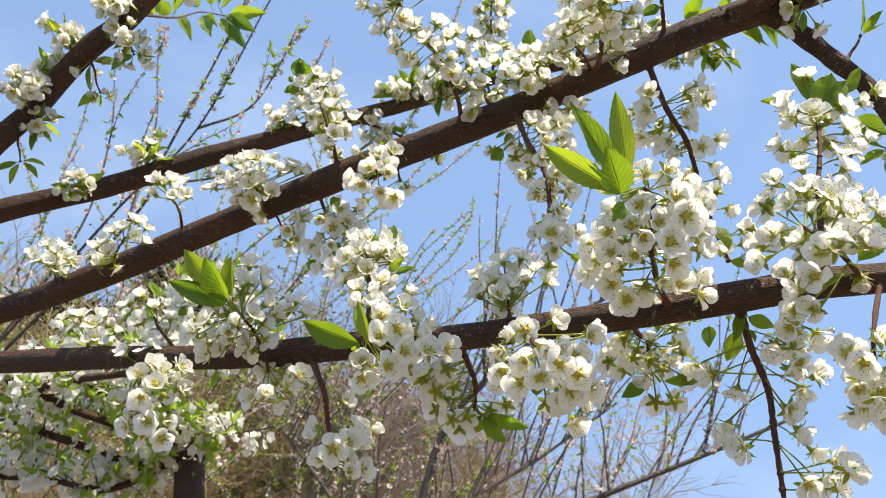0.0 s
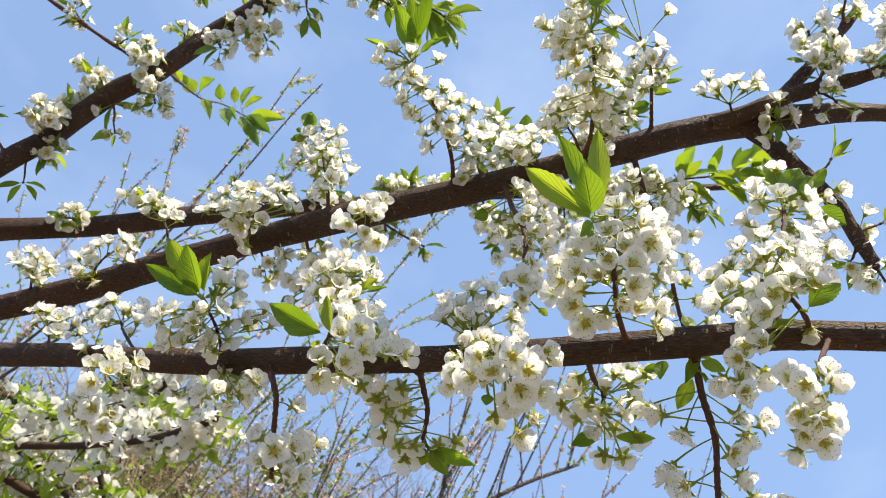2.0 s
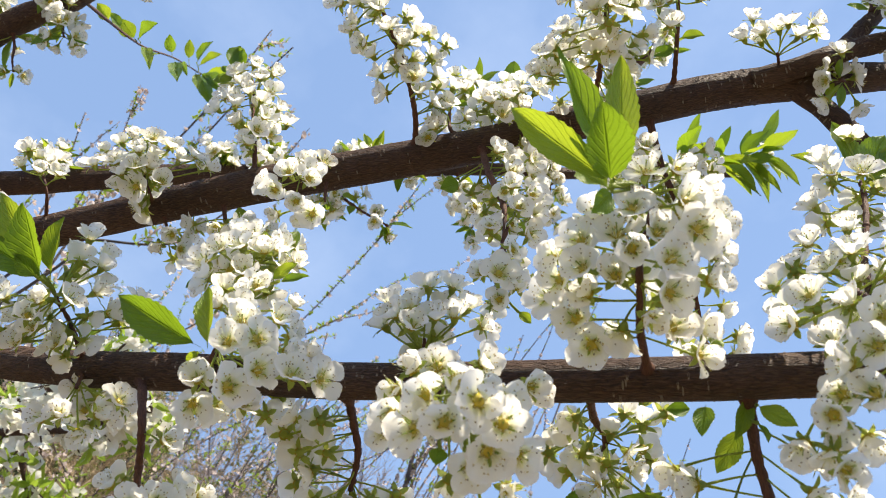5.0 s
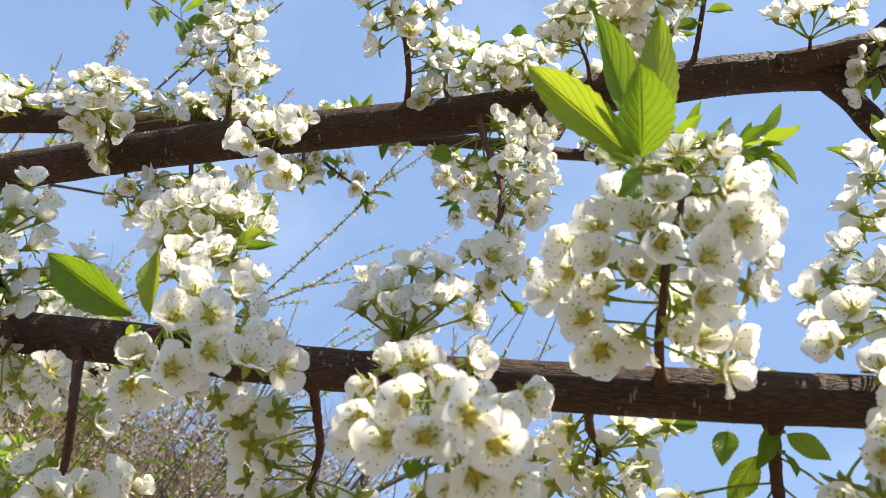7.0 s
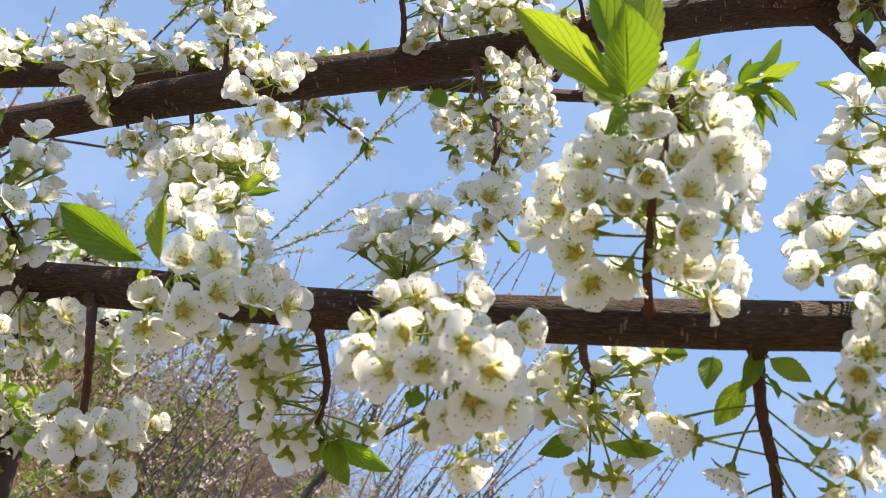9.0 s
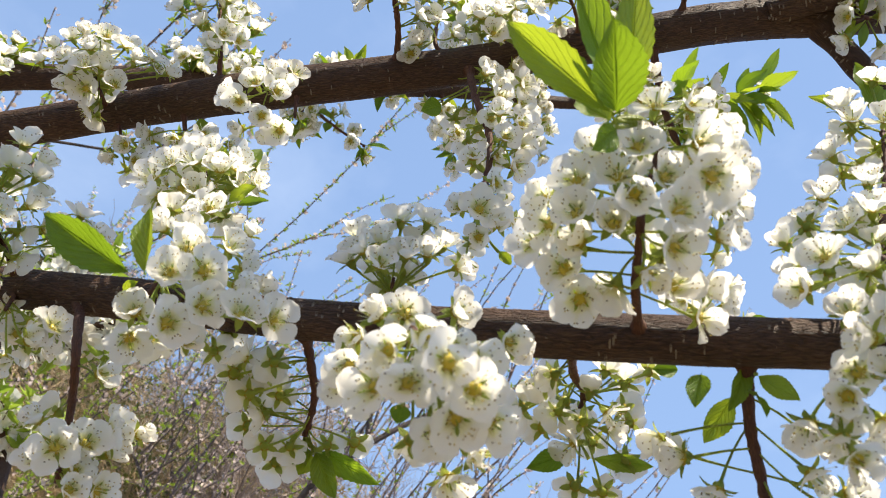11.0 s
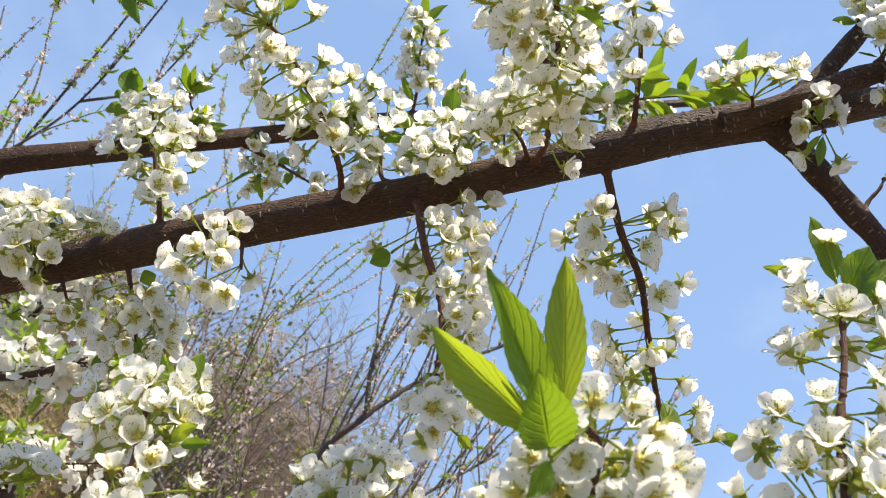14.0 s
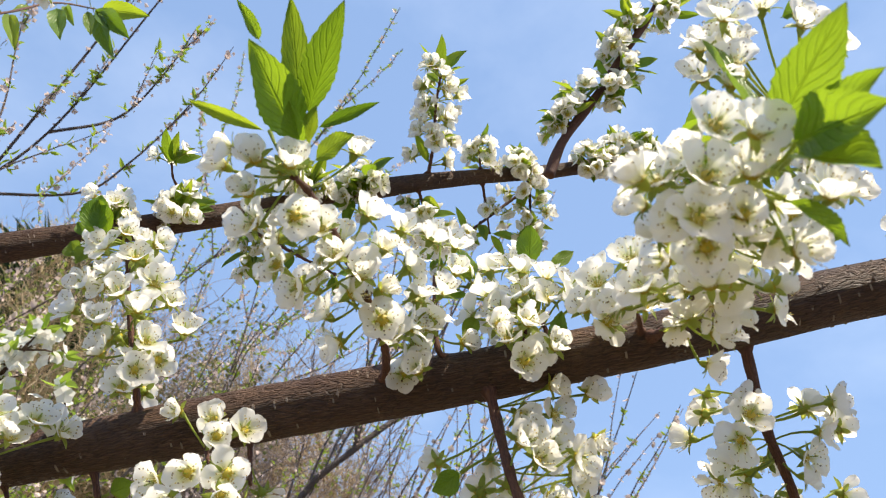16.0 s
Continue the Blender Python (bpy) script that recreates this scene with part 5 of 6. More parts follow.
spur(branch_c, (0.349, 1.139, 2.439), (0.537, 1.090, 2.437), 2, leaves=((0.078, -0.043, 0.033), (0.094, -0.015, -0.003),), style="sprig", reach=0.028, fresh=8)
spur(branch_c, (0.440, 1.180, 2.454), (0.449, 1.163, 2.406), 10, leaves=((0.041, 0.005, -0.016), (0.033, -0.007, 0.001), (0.019, 0.011, -0.021),), reach=0.032, fresh=8)
spur(branch_c, (0.150, 1.081, 2.346), (0.161, 1.118, 2.292), 0, leaves=((0.039, -0.004, -0.009), (0.019, 0.010, -0.029), (-0.024, 0.003, -0.010),), fresh=8)
spur(branch_c, (0.241, 1.001, 2.371), (0.231, 0.999, 2.378), 11, leaves=((-0.030, -0.011, 0.012), (-0.011, -0.017, 0.022), (0.033, -0.017, 0.014), (0.014, -0.018, 0.020),), reach=0.032, fresh=8)
spur(branch_c, (0.280, 1.000, 2.431), (0.290, 1.001, 2.427), 11, leaves=((-0.021, -0.021, 0.027), (0.027, -0.021, 0.021), (0.034, -0.010, 0.003),), reach=0.032, fresh=8)
spur(branch_c, (0.312, 1.000, 2.483), (0.298, 0.998, 2.489), 11, leaves=((-0.024, -0.012, 0.014), (0.024, -0.022, 0.023), (0.040, -0.016, 0.010), (0.005, -0.025, 0.031),), reach=0.032, fresh=8)
spur(branch_c, (0.355, 1.000, 2.554), (0.371, 1.002, 2.551), 11, leaves=((0.021, -0.027, 0.031), (0.041, -0.022, 0.018), (0.043, -0.007, -0.006), (-0.021, -0.021, 0.027),), reach=0.032, fresh=8)
spur(branch_d, (-0.493, 0.799, 2.160), (-0.490, 0.770, 2.159), 17, reach=0.032, fresh=5)
spur(branch_d, (-0.479, 0.793, 2.179), (-0.480, 0.784, 2.206), 6, reach=0.028, fresh=5)
spur(branch_d, (-0.498, 0.803, 2.146), (-0.488, 0.809, 2.130), 6, leaves=((-0.015, 0.012, -0.023), (0.008, 0.011, -0.020),), reach=0.028, fresh=5)
spur(branch_d, (-0.445, 0.783, 2.202), (-0.452, 0.771, 2.243), 13, reach=0.030, fresh=5)
spur(branch_d, (-0.384, 0.764, 2.247), (-0.374, 0.734, 2.247), 12, reach=0.030, fresh=5)
spur(branch_d, (-0.372, 0.765, 2.241), (-0.360, 0.770, 2.193), 14, leaves=((0.028, 0.003, -0.011),), style="hang", reach=0.030, fresh=5)
spur(branch_d, (-0.341, 0.750, 2.285), (-0.344, 0.744, 2.306), 5, leaves=((-0.012, -0.012, 0.010),), reach=0.025, fresh=5)
spur(branch_d, (-0.301, 0.749, 2.320), (-0.285, 0.737, 2.269), 10, reach=0.030, fresh=5)
spur(branch_d, (-0.260, 0.743, 2.344), (-0.234, 0.753, 2.308), 16, style="hang", reach=0.032, fresh=5)
spur(branch_d, (-0.227, 0.731, 2.382), (-0.223, 0.708, 2.363), 16, leaves=((0.006, -0.021, 0.020), (0.028, -0.018, 0.014),), reach=0.034, fresh=5)
spur(branch_d, (-0.192, 0.729, 2.394), (-0.183, 0.741, 2.352), 6, leaves=((0.019, 0.017, -0.031), (-0.008, 0.019, -0.034),), reach=0.028, fresh=5)
spur(branch_d, (-0.422, 0.778, 2.211), (-0.409, 0.793, 2.159), 5, style="hang", reach=0.025, fresh=5)
spur(branch_d, (-0.157, 0.734, 2.445), (-0.122, 0.713, 2.384), 17, leaves=((0.034, -0.011, 0.006), (0.041, 0.005, -0.016), (0.022, 0.013, -0.025),), reach=0.034, fresh=5)
spur(branch_d, (-0.141, 0.731, 2.454), (-0.074, 0.735, 2.372), 7, leaves=((0.039, -0.002, -0.007), (0.035, 0.011, -0.024), (0.042, -0.019, 0.014), (0.021, -0.025, 0.023), (0.049, -0.010, 0.002),), reach=0.034, fresh=5)
spur(branch_d, (-0.121, 0.714, 2.440), (0.002, 0.780, 2.411), 4, leaves=((0.058, -0.031, 0.024), (0.067, -0.018, 0.007), (0.075, -0.003, -0.013), (0.059, 0.014, -0.035),), style="sprig", reach=0.032, fresh=5)
cluster(branch_d, ((-0.347, 0.765, 2.234), (-0.410, 0.922, 2.401), (-0.459, 1.090, 2.562), (-0.499, 1.277, 2.755), (-0.512, 1.445, 2.901),),
        (),
        (((-0.398, 0.885, 2.366), (-0.406, 0.855, 2.364), 0.017), ((-0.425, 0.959, 2.445), (-0.436, 0.929, 2.440), 0.016), ((-0.445, 1.034, 2.512), (-0.461, 1.004, 2.520), 0.025), ((-0.452, 1.053, 2.536), (-0.417, 1.023, 2.543), 0.025), ((-0.459, 1.090, 2.565), (-0.419, 1.060, 2.479), 0.017), ((-0.498, 1.258, 2.745), (-0.503, 1.229, 2.767), 0.021), ((-0.512, 1.359, 2.848), (-0.510, 1.329, 2.877), 0.019), ((-0.517, 1.408, 2.897), (-0.485, 1.378, 2.937), 0.026), ((-0.516, 1.419, 2.900), (-0.458, 1.389, 2.909), 0.026), ((-0.498, 1.277, 2.751), (-0.460, 1.247, 2.649), 0.025), ((-0.510, 1.408, 2.865), (-0.480, 1.378, 2.784), 0.018), ((-0.512, 1.434, 2.894), (-0.425, 1.404, 2.802), 0.033), ((-0.512, 1.445, 2.901), (-0.405, 1.415, 2.867), 0.032), ((-0.511, 1.434, 2.886), (-0.443, 1.404, 2.758), 0.030), ((-0.485, 1.202, 2.679), (-0.499, 1.172, 2.635), 0.018), ((-0.503, 1.314, 2.786), (-0.466, 1.285, 2.718), 0.015),))
spur(branch_d, (-0.537, 0.801, 2.401), (-0.558, 0.803, 2.431), 8, reach=0.025, fresh=5)
spur(branch_d, (-0.477, 0.815, 2.361), (-0.462, 0.811, 2.374), 4, leaves=((0.028, -0.009, 0.005), (0.013, -0.011, 0.010),), reach=0.023, fresh=5)
spur(branch_d, (-0.622, 0.808, 2.568), (-0.663, 0.842, 2.591), 7, leaves=((-0.025, -0.013, 0.009), (0.026, -0.012, 0.009), (0.010, 0.014, -0.025),), reach=0.030, fresh=5)
spur(branch_d, (-0.558, 0.811, 2.563), (-0.594, 0.848, 2.576), 6, leaves=((0.034, 0.008, -0.020), (0.026, -0.012, 0.009), (-0.029, -0.001, -0.006), (0.015, -0.019, 0.017),), reach=0.030, fresh=5)
spur(branch_d, (-0.492, 0.841, 2.598), (-0.479, 0.851, 2.563), 12, leaves=((0.026, -0.012, 0.009), (-0.025, -0.013, 0.009), (0.001, -0.022, 0.021),), reach=0.030, fresh=5)
spur(branch_d, (-0.416, 0.843, 2.590), (-0.404, 0.853, 2.557), 7, leaves=((0.011, -0.020, 0.019), (0.025, 0.006, -0.015), (0.010, 0.014, -0.025),), reach=0.030, fresh=5)
spur(branch_d, (-0.349, 0.845, 2.581), (-0.337, 0.855, 2.548), 7, leaves=((0.013, -0.024, 0.023), (0.026, -0.012, 0.009), (-0.022, -0.016, 0.013),), reach=0.030, fresh=5)
spur(branch_c, (0.465, 1.183, 2.476), (0.479, 1.180, 2.412), 5, leaves=((0.037, 0.009, -0.022), (0.017, 0.015, -0.028), (0.040, -0.004, -0.004),), fresh=8)
spur(branch_d, (-0.536, 0.800, 2.118), (-0.556, 0.748, 2.130), 0, leaves=((0.032, -0.019, 0.014), (0.039, -0.007, -0.001), (0.016, -0.028, 0.023), (0.031, 0.006, -0.013),), fresh=5)
spur(branch_d, (-0.510, 0.796, 2.126), (-0.507, 0.810, 2.082), 0, leaves=((-0.034, 0.002, -0.011), (0.034, -0.002, -0.005), (0.021, 0.010, -0.018), (-0.017, 0.013, -0.022),), fresh=5)
spur(branch_c, (0.260, 1.000, 2.402), (0.250, 0.997, 2.417), 7, leaves=((-0.032, -0.008, 0.007), (0.034, -0.010, 0.003), (0.028, -0.001, -0.011),), reach=0.030, fresh=8)
spur(branch_c, (0.300, 1.000, 2.459), (0.314, 1.002, 2.461), 7, leaves=((0.036, -0.014, 0.009), (0.035, -0.004, -0.008),), reach=0.030, fresh=8)
spur(branch_c, (0.333, 0.999, 2.518), (0.323, 0.998, 2.530), 7, leaves=((-0.035, -0.013, 0.014), (-0.015, -0.023, 0.029),), reach=0.030, fresh=8)
spur(branch_c, (0.369, 1.159, 2.419), (0.379, 1.134, 2.430), 14, leaves=((0.014, -0.018, 0.020), (0.033, -0.009, 0.003),), reach=0.030, fresh=8)
spur(branch_c, (0.407, 1.174, 2.430), (0.400, 1.164, 2.396), 12, reach=0.030, fresh=8)
spur(branch_c, (-0.047, 1.018, 2.261), (-0.045, 0.990, 2.268), 12, leaves=((0.009, -0.018, 0.022),), reach=0.030, fresh=8)


# ---- ground ----
def hill(x, y):
    """Height of the ground: level underfoot, rising to a bank behind."""
    rise = 6.0 * math.exp(-((x + 9.0) / 6.0) ** 2 - ((y - 17.5) / 5.5) ** 2)
    fall = -0.03 * max(0.0, y - 6) * (1 / (1 + math.exp(-(x - 1.0))))
    return rise + fall + 0.08 * noise.noise(Vector((x * 0.4, y * 0.4, 3))) - 0.0


bm = bmesh.new()
steps = [-400, -150, -70, -40] + [-26 + 1.0 * k for k in range(53)] + [40, 70, 150, 400]
rows = [[bm.verts.new((x, y + 10, hill(x, y + 10))) for x in steps] for y in steps]
for a, b in zip(rows, rows[1:]):
    for j in range(len(a) - 1):
        bm.faces.new((a[j], a[j + 1], b[j + 1], b[j]))
ground = finish("ground", bm, ("dry_ground",))
tagged(ground, "dry brown orchard ground with sparse grass rising to a bank", "ground", kind="structure")


# ---- trees and shrubs behind ----
class Sticks:
    """Many thin three-sided sticks and small leaf or petal faces, gathered into one mesh."""

    def __init__(self):
        self.v, self.f, self.uv = [], [], []

    def stick(self, pts, r0, r1, seg=3):
        start = len(self.v)
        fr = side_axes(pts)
        for i, (q, (t, a, b)) in enumerate(zip(pts, fr)):
            r = r0 + (r1 - r0) * i / (len(pts) - 1)
            for k in range(seg):
                an = 2 * math.pi * k / seg
                self.v.append(tuple(q + (a * math.cos(an) + b * math.sin(an)) * r))
        for i in range(len(pts) - 1):
            for k in range(seg):
                self.f.append((start + i * seg + k, start + i * seg + (k + 1) % seg, start + (i + 1) * seg + (k + 1) % seg, start + (i + 1) * seg + k))

    def scrap(self, c, size, rnd, long=1.0, axis=None):
        """A small bent petal or leaf of two faces."""
        z = Vector((rnd.gauss(0, 1), rnd.gauss(0, 1), rnd.gauss(0, 1))).normalized() if axis is None else axis
        x = z.orthogonal().normalized()
        x = (Matrix.Rotation(rnd.uniform(0, 6.28), 3, z) @ x)
        y = z.cross(x)
        s = len(self.v)
        w = size * 0.5 / long ** 0.5
        for q in (c, c + z * size * 0.5 * long + x * w + y * w * 0.4, c + z * size * long, c + z * size * 0.5 * long - x * w + y * w * 0.4):
            self.v.append(tuple(q))
        self.f.append((s, s + 1, s + 2))
        self.f.append((s, s + 2, s + 3))

    def blade(self, c, size, rnd):
        """A small pointed leaf, folded along its midrib."""
        z = Vector((rnd.gauss(0, 1), rnd.gauss(0, 1), rnd.gauss(0.5, 0.8))).normalized()
        x = Matrix.Rotation(rnd.uniform(0, 6.28), 3, z) @ z.orthogonal().normalized()
        y = z.cross(x)
        s = len(self.v)
        w = size * 0.17
        for a, k in ((0, 0), (0.3, -1), (0.3, 0), (0.3, 1), (0.65, -0.85), (0.68, 0), (0.65, 0.85), (1, 0)):
            self.v.append(tuple(c + z * size * a + x * w * k + y * (w * 0.5 * abs(k) - size * 0.2 * a * a)))
        for f in ((0, 2, 1), (0, 3, 2), (1, 2, 5, 4), (2, 3, 6, 5), (4, 5, 7), (5, 6, 7)):
            self.f.append(tuple(s + q for q in f))

    def bloom(self, c, size, rnd):
        """A far five-petalled flower."""
        z = Vector((rnd.gauss(0, 1), rnd.gauss(-0.5, 1), rnd.gauss(0.2, 1))).normalized()
        x = z.orthogonal().normalized()
        for k in range(5):
            d = Matrix.Rotation(2 * math.pi * k / 5, 3, z) @ x
            n = z.cross(d)
            s = len(self.v)
            r = size * 0.5
            for q in (c, c + d * r * 0.6 + n * r * 0.5 + z * r * 0.2, c + d * r + z * r * 0.35, c + d * r * 0.6 - n * r * 0.5 + z * r * 0.2):
                self.v.append(tuple(q))
            self.f.append((s, s + 1, s + 2, s + 3))

    def done(self, name, mat, parent, label="", kind=""):
        me = bpy.data.meshes.new(name)
        me.from_pydata(self.v, [], self.f)
        me.materials.append(MATS[mat])
        ob = part(name, me, parent, label)
        if kind:
            ob["kind"] = kind
        return ob


def wander(p, d, length, n, rnd, wob, lift=0.0):
    pts = [Vector(p)]
    d = Vector(d).normalized()
    for _ in range(n):
        d = (d + Vector((rnd.gauss(0, wob), rnd.gauss(0, wob), rnd.gauss(0, wob) + lift))).normalized()
        pts.append(pts[-1] + d * length / n)
    return pts, d


def sapling(name, label, base, stems, seed, lean=(0, 0, 1), height=2.6, spread=0.5, r=0.013, buds=("bud_pink", 0.018), bud_step=0.016, leafy=0.0, fork=0.5, twigs=9, category="fruit tree"):
    """A young fruit tree: short trunk, long straight shoots with side twigs, swelling buds and first leaves."""
    rnd = random.Random(seed)
    thing = tagged(new(name), label, category)
    x, y = base
    z0 = hill(x, y)
    foot = Vector((x, y, z0 - 0.05))
    head = Vector((x + rnd.uniform(-0.08, 0.08), y, z0 + fork))
    bm = bmesh.new()
    tube(bm, smooth_line([foot, foot.lerp(head, 0.5) + Vector((0.02, 0, 0)), head], 4), lambda s: r * (2.6 - s * 0.8), 9, 0.08, 12)
    knob(bm, head, r * 1.9)
    finish("trunk", bm, ("shoot_bark",), thing)
    bud, leaf = Sticks(), Sticks()
    for k in range(stems):
        an = 2 * math.pi * (k + rnd.random()) / stems
        d = Vector(lean) + Vector((math.cos(an), math.sin(an), 0)) * spread * rnd.uniform(0.4, 1.2)
        ln = height * rnd.uniform(0.7, 1.1)
        pts, dd = wander(head, d, ln, 14, rnd, 0.085, 0.02)
        wood = Sticks()
        wood.stick(pts, r * rnd.uniform(0.7, 1.0), 0.0022, 5)
        shoots, sides = [(pts, 0.12)], []
        for j in range(twigs):
            i = rnd.randrange(3, 13)
            sd = (pts[i + 1] - pts[i]).normalized() + Vector((rnd.gauss(0, 0.55), rnd.gauss(0, 0.55), rnd.gauss(0.1, 0.3)))
            tp, _ = wander(pts[i], sd, rnd.uniform(0.12, 0.28) * height, 7, rnd, 0.13, 0.03)
            side = Sticks()
            side.stick(tp, r * 0.36, 0.0014, 4)
            sides.append(side)
            shoots.append((tp, 0.0))
        stem = wood.done("shoot", "shoot_bark", thing)
        for side in sides:
            side.done("twig", "shoot_bark", stem)
        for tp, from_s in shoots:
            total = sum((b - a).length for a, b in zip(tp, tp[1:]))
            for q in range(int(total / bud_step)):
                s = (q + rnd.random()) * bud_step / total
                if s < from_s or s >= 1:
                    continue
                u = s * (len(tp) - 1)
                c = tp[int(u)].lerp(tp[min(int(u) + 1, len(tp) - 1)], u - int(u))
                if rnd.random() < leafy:
                    for _ in range(rnd.randint(1, 3)):
                        leaf.blade(c, rnd.uniform(0.016, 0.040), rnd)
                else:
                    for _ in range(rnd.randint(1, 2)):
                        bud.scrap(c + Vector((rnd.gauss(0, 0.004), rnd.gauss(0, 0.004), rnd.gauss(0, 0.004))), buds[1] * rnd.uniform(0.5, 1.2), rnd, 1.0)
    bud.done("bud_haze", buds[0], thing, "swelling buds and small blossoms", "stuff")
    if leaf.f:
        leaf.done("foliage", "far_leaf", thing, "small first leaves", "stuff")
    return thing


def bare_tree(base, height, width, seed, label, tint="dry_twig", stems=15, leafy=0.0, twigs=64, foliage="far_leaf"):
    """A bare many-stemmed tree behind: rising stems and a haze of fine twigs."""
    rnd = random.Random(seed)
    thing = tagged(new("bare_tree"), label, "tree", "bare trees on the bank")
    x, y = base
    foot = Vector((x, y, hill(x, y) - 0.05))
    fine, leaf = Sticks(), Sticks()
    for k in range(stems):
        an = 2.4 * k
        d = Vector((math.cos(an), math.sin(an), 0)) * width * rnd.uniform(0.15, 1.0) / height
        top, _ = wander(foot + Vector((math.cos(an), math.sin(an), 0)) * 0.12, d + Vector((0, 0, 1)), height * rnd.uniform(0.72, 1.0), 12, rnd, 0.07, 0.03)
        stem = Sticks()
        stem.stick(top, 0.022 * rnd.uniform(0.7, 1.3), 0.004, 5)
        stem.done("stem", "shoot_bark", thing)
        for j in range(twigs):
            u = rnd.uniform(0.35, 0.99) * 12
            c = top[int(u)].lerp(top[int(u) + 1], u - int(u))
            sd = Vector((rnd.gauss(0, 0.75), rnd.gauss(0, 0.75), rnd.uniform(0.2, 1.2)))
            tw, dd = wander(c, sd, rnd.uniform(0.35, 0.85), 5, rnd, 0.16, 0.05)
            fine.stick(tw, rnd.uniform(0.0035, 0.0065), 0.0018, 3)
            for _ in range(7):
                i = rnd.randint(1, 4)
                t2, _d = wander(tw[i], dd + Vector((rnd.gauss(0, 0.6), rnd.gauss(0, 0.6), rnd.gauss(0.1, 0.4))), rnd.uniform(0.14, 0.4), 3, rnd, 0.2)
                fine.stick(t2, 0.0027, 0.0013, 3)
                if rnd.random() < leafy:
                    for q in t2[1:]:
                        leaf.scrap(q, rnd.uniform(0.02, 0.045), rnd, 1.4)
    fine.done("brushwood", tint, thing, "haze of fine bare twigs", "stuff")
    if leaf.f:
        leaf.done("foliage", foliage, thing, "sparse first leaves", "stuff")
    return thing


def pine_tree(base, height, width, seed):
    """A dark conifer: straight trunk, whorled boughs and bundled needles."""
    rnd = random.Random(seed)
    thing = tagged(new("pine_tree"), "dark green pine tree rising behind the bare trees", "tree")
    x, y = base
    foot = Vector((x, y, hill(x, y) - 0.05))
    bm = bmesh.new()
    tube(bm, [foot + Vector((0.02 * math.sin(k), 0, height * k / 8)) for k in range(9)], lambda s: 0.09 * (1 - 0.85 * s), 8, 0.08, 8)
    finish("trunk", bm, ("shoot_bark",), thing)
    boughs, needles = Sticks(), Sticks()
    for k in range(90):
        s = 0.25 + 0.75 * (k + rnd.random()) / 90
        an = 2.4 * k
        ln = width * (1.08 - s) ** 0.7 * rnd.uniform(0.7, 1.1)
        tw, dd = wander(foot + Vector((0, 0, height * s)), (math.cos(an), math.sin(an), 0.25), ln, 6, rnd, 0.12, 0.02)
        boughs.stick(tw, 0.014, 0.004, 4)
        for _ in range(26):
            u = rnd.uniform(0.2, 0.999) * 6
            c = tw[int(u)].lerp(tw[int(u) + 1], u - int(u)) + Vector((rnd.gauss(0, 0.07), rnd.gauss(0, 0.07), rnd.gauss(0.03, 0.05)))
            for _n in range(7):
                needles.scrap(c, rnd.uniform(0.07, 0.13), rnd, 5.0)
    boughs.done("bough_frame", "shoot_bark", thing, "", "stuff")
    needles.done("needle_cover", "needle", thing, "dark green needle tufts", "stuff")
    return thing


# a second plum tree close behind, in full blossom
def blossoming_tree(label, base, fork, limbs, seed, dens=52, bloom=0.029):
    rnd = random.Random(seed)
    thing = tagged(new("plum_tree"), label, "tree")
    foot = Vector((*base, hill(*base) - 0.05))
    fork = Vector(fork)
    bm = bmesh.new()
    tube(bm, smooth_line([foot, foot.lerp(fork, 0.5) + Vector((0.03, 0, 0)), fork], 6), lambda s: 0.055 - 0.02 * s, 12, 0.08, 10)
    knob(bm, fork, 0.042)
    finish("trunk", bm, ("bark",), thing)
    blooms, leaf = Sticks(), Sticks()
    for way, r in limbs:
        line = smooth_line([fork, *way], 10)
        bm = bmesh.new()
        tube(bm, line, lambda s: r * (1 - 0.55 * s), 8, 0.08, 30)
        spots = []
        for k in range(int(dens * sum((b - a).length for a, b in zip(line, line[1:])))):
            i = rnd.randrange(3, len(line) - 1)
            d = Vector((rnd.gauss(0, 1), rnd.gauss(0, 1), rnd.gauss(0.15, 1))).normalized()
            tw = [line[i], line[i] + d * rnd.uniform(0.03, 0.10)]
            tube(bm, [tw[0], tw[0].lerp(tw[1], 0.5) + Vector((0, 0, 0.006)), tw[1]], lambda s: 0.0022 - 0.001 * s, 4)
            spots.append(tw)
        finish("limb", bm, ("bark",), thing)
        for a, b in spots:
            for _ in range(rnd.randint(4, 10)):
                c = a.lerp(b, rnd.uniform(0.3, 1.05)) + Vector((rnd.gauss(0, 0.014), rnd.gauss(0, 0.014), rnd.gauss(0, 0.014)))
                blooms.bloom(c, bloom * rnd.uniform(0.8, 1.2), rnd)
            if rnd.random() < 0.8:
                for _ in range(rnd.randint(4, 8)):
                    leaf.blade(b, rnd.uniform(0.028, 0.052), rnd)
    blooms.done("blossom", "far_blossom", thing, "dense small white blossoms", "stuff")
    leaf.done("foliage", "far_leaf", thing, "bright green young leaves", "stuff")
    return thing


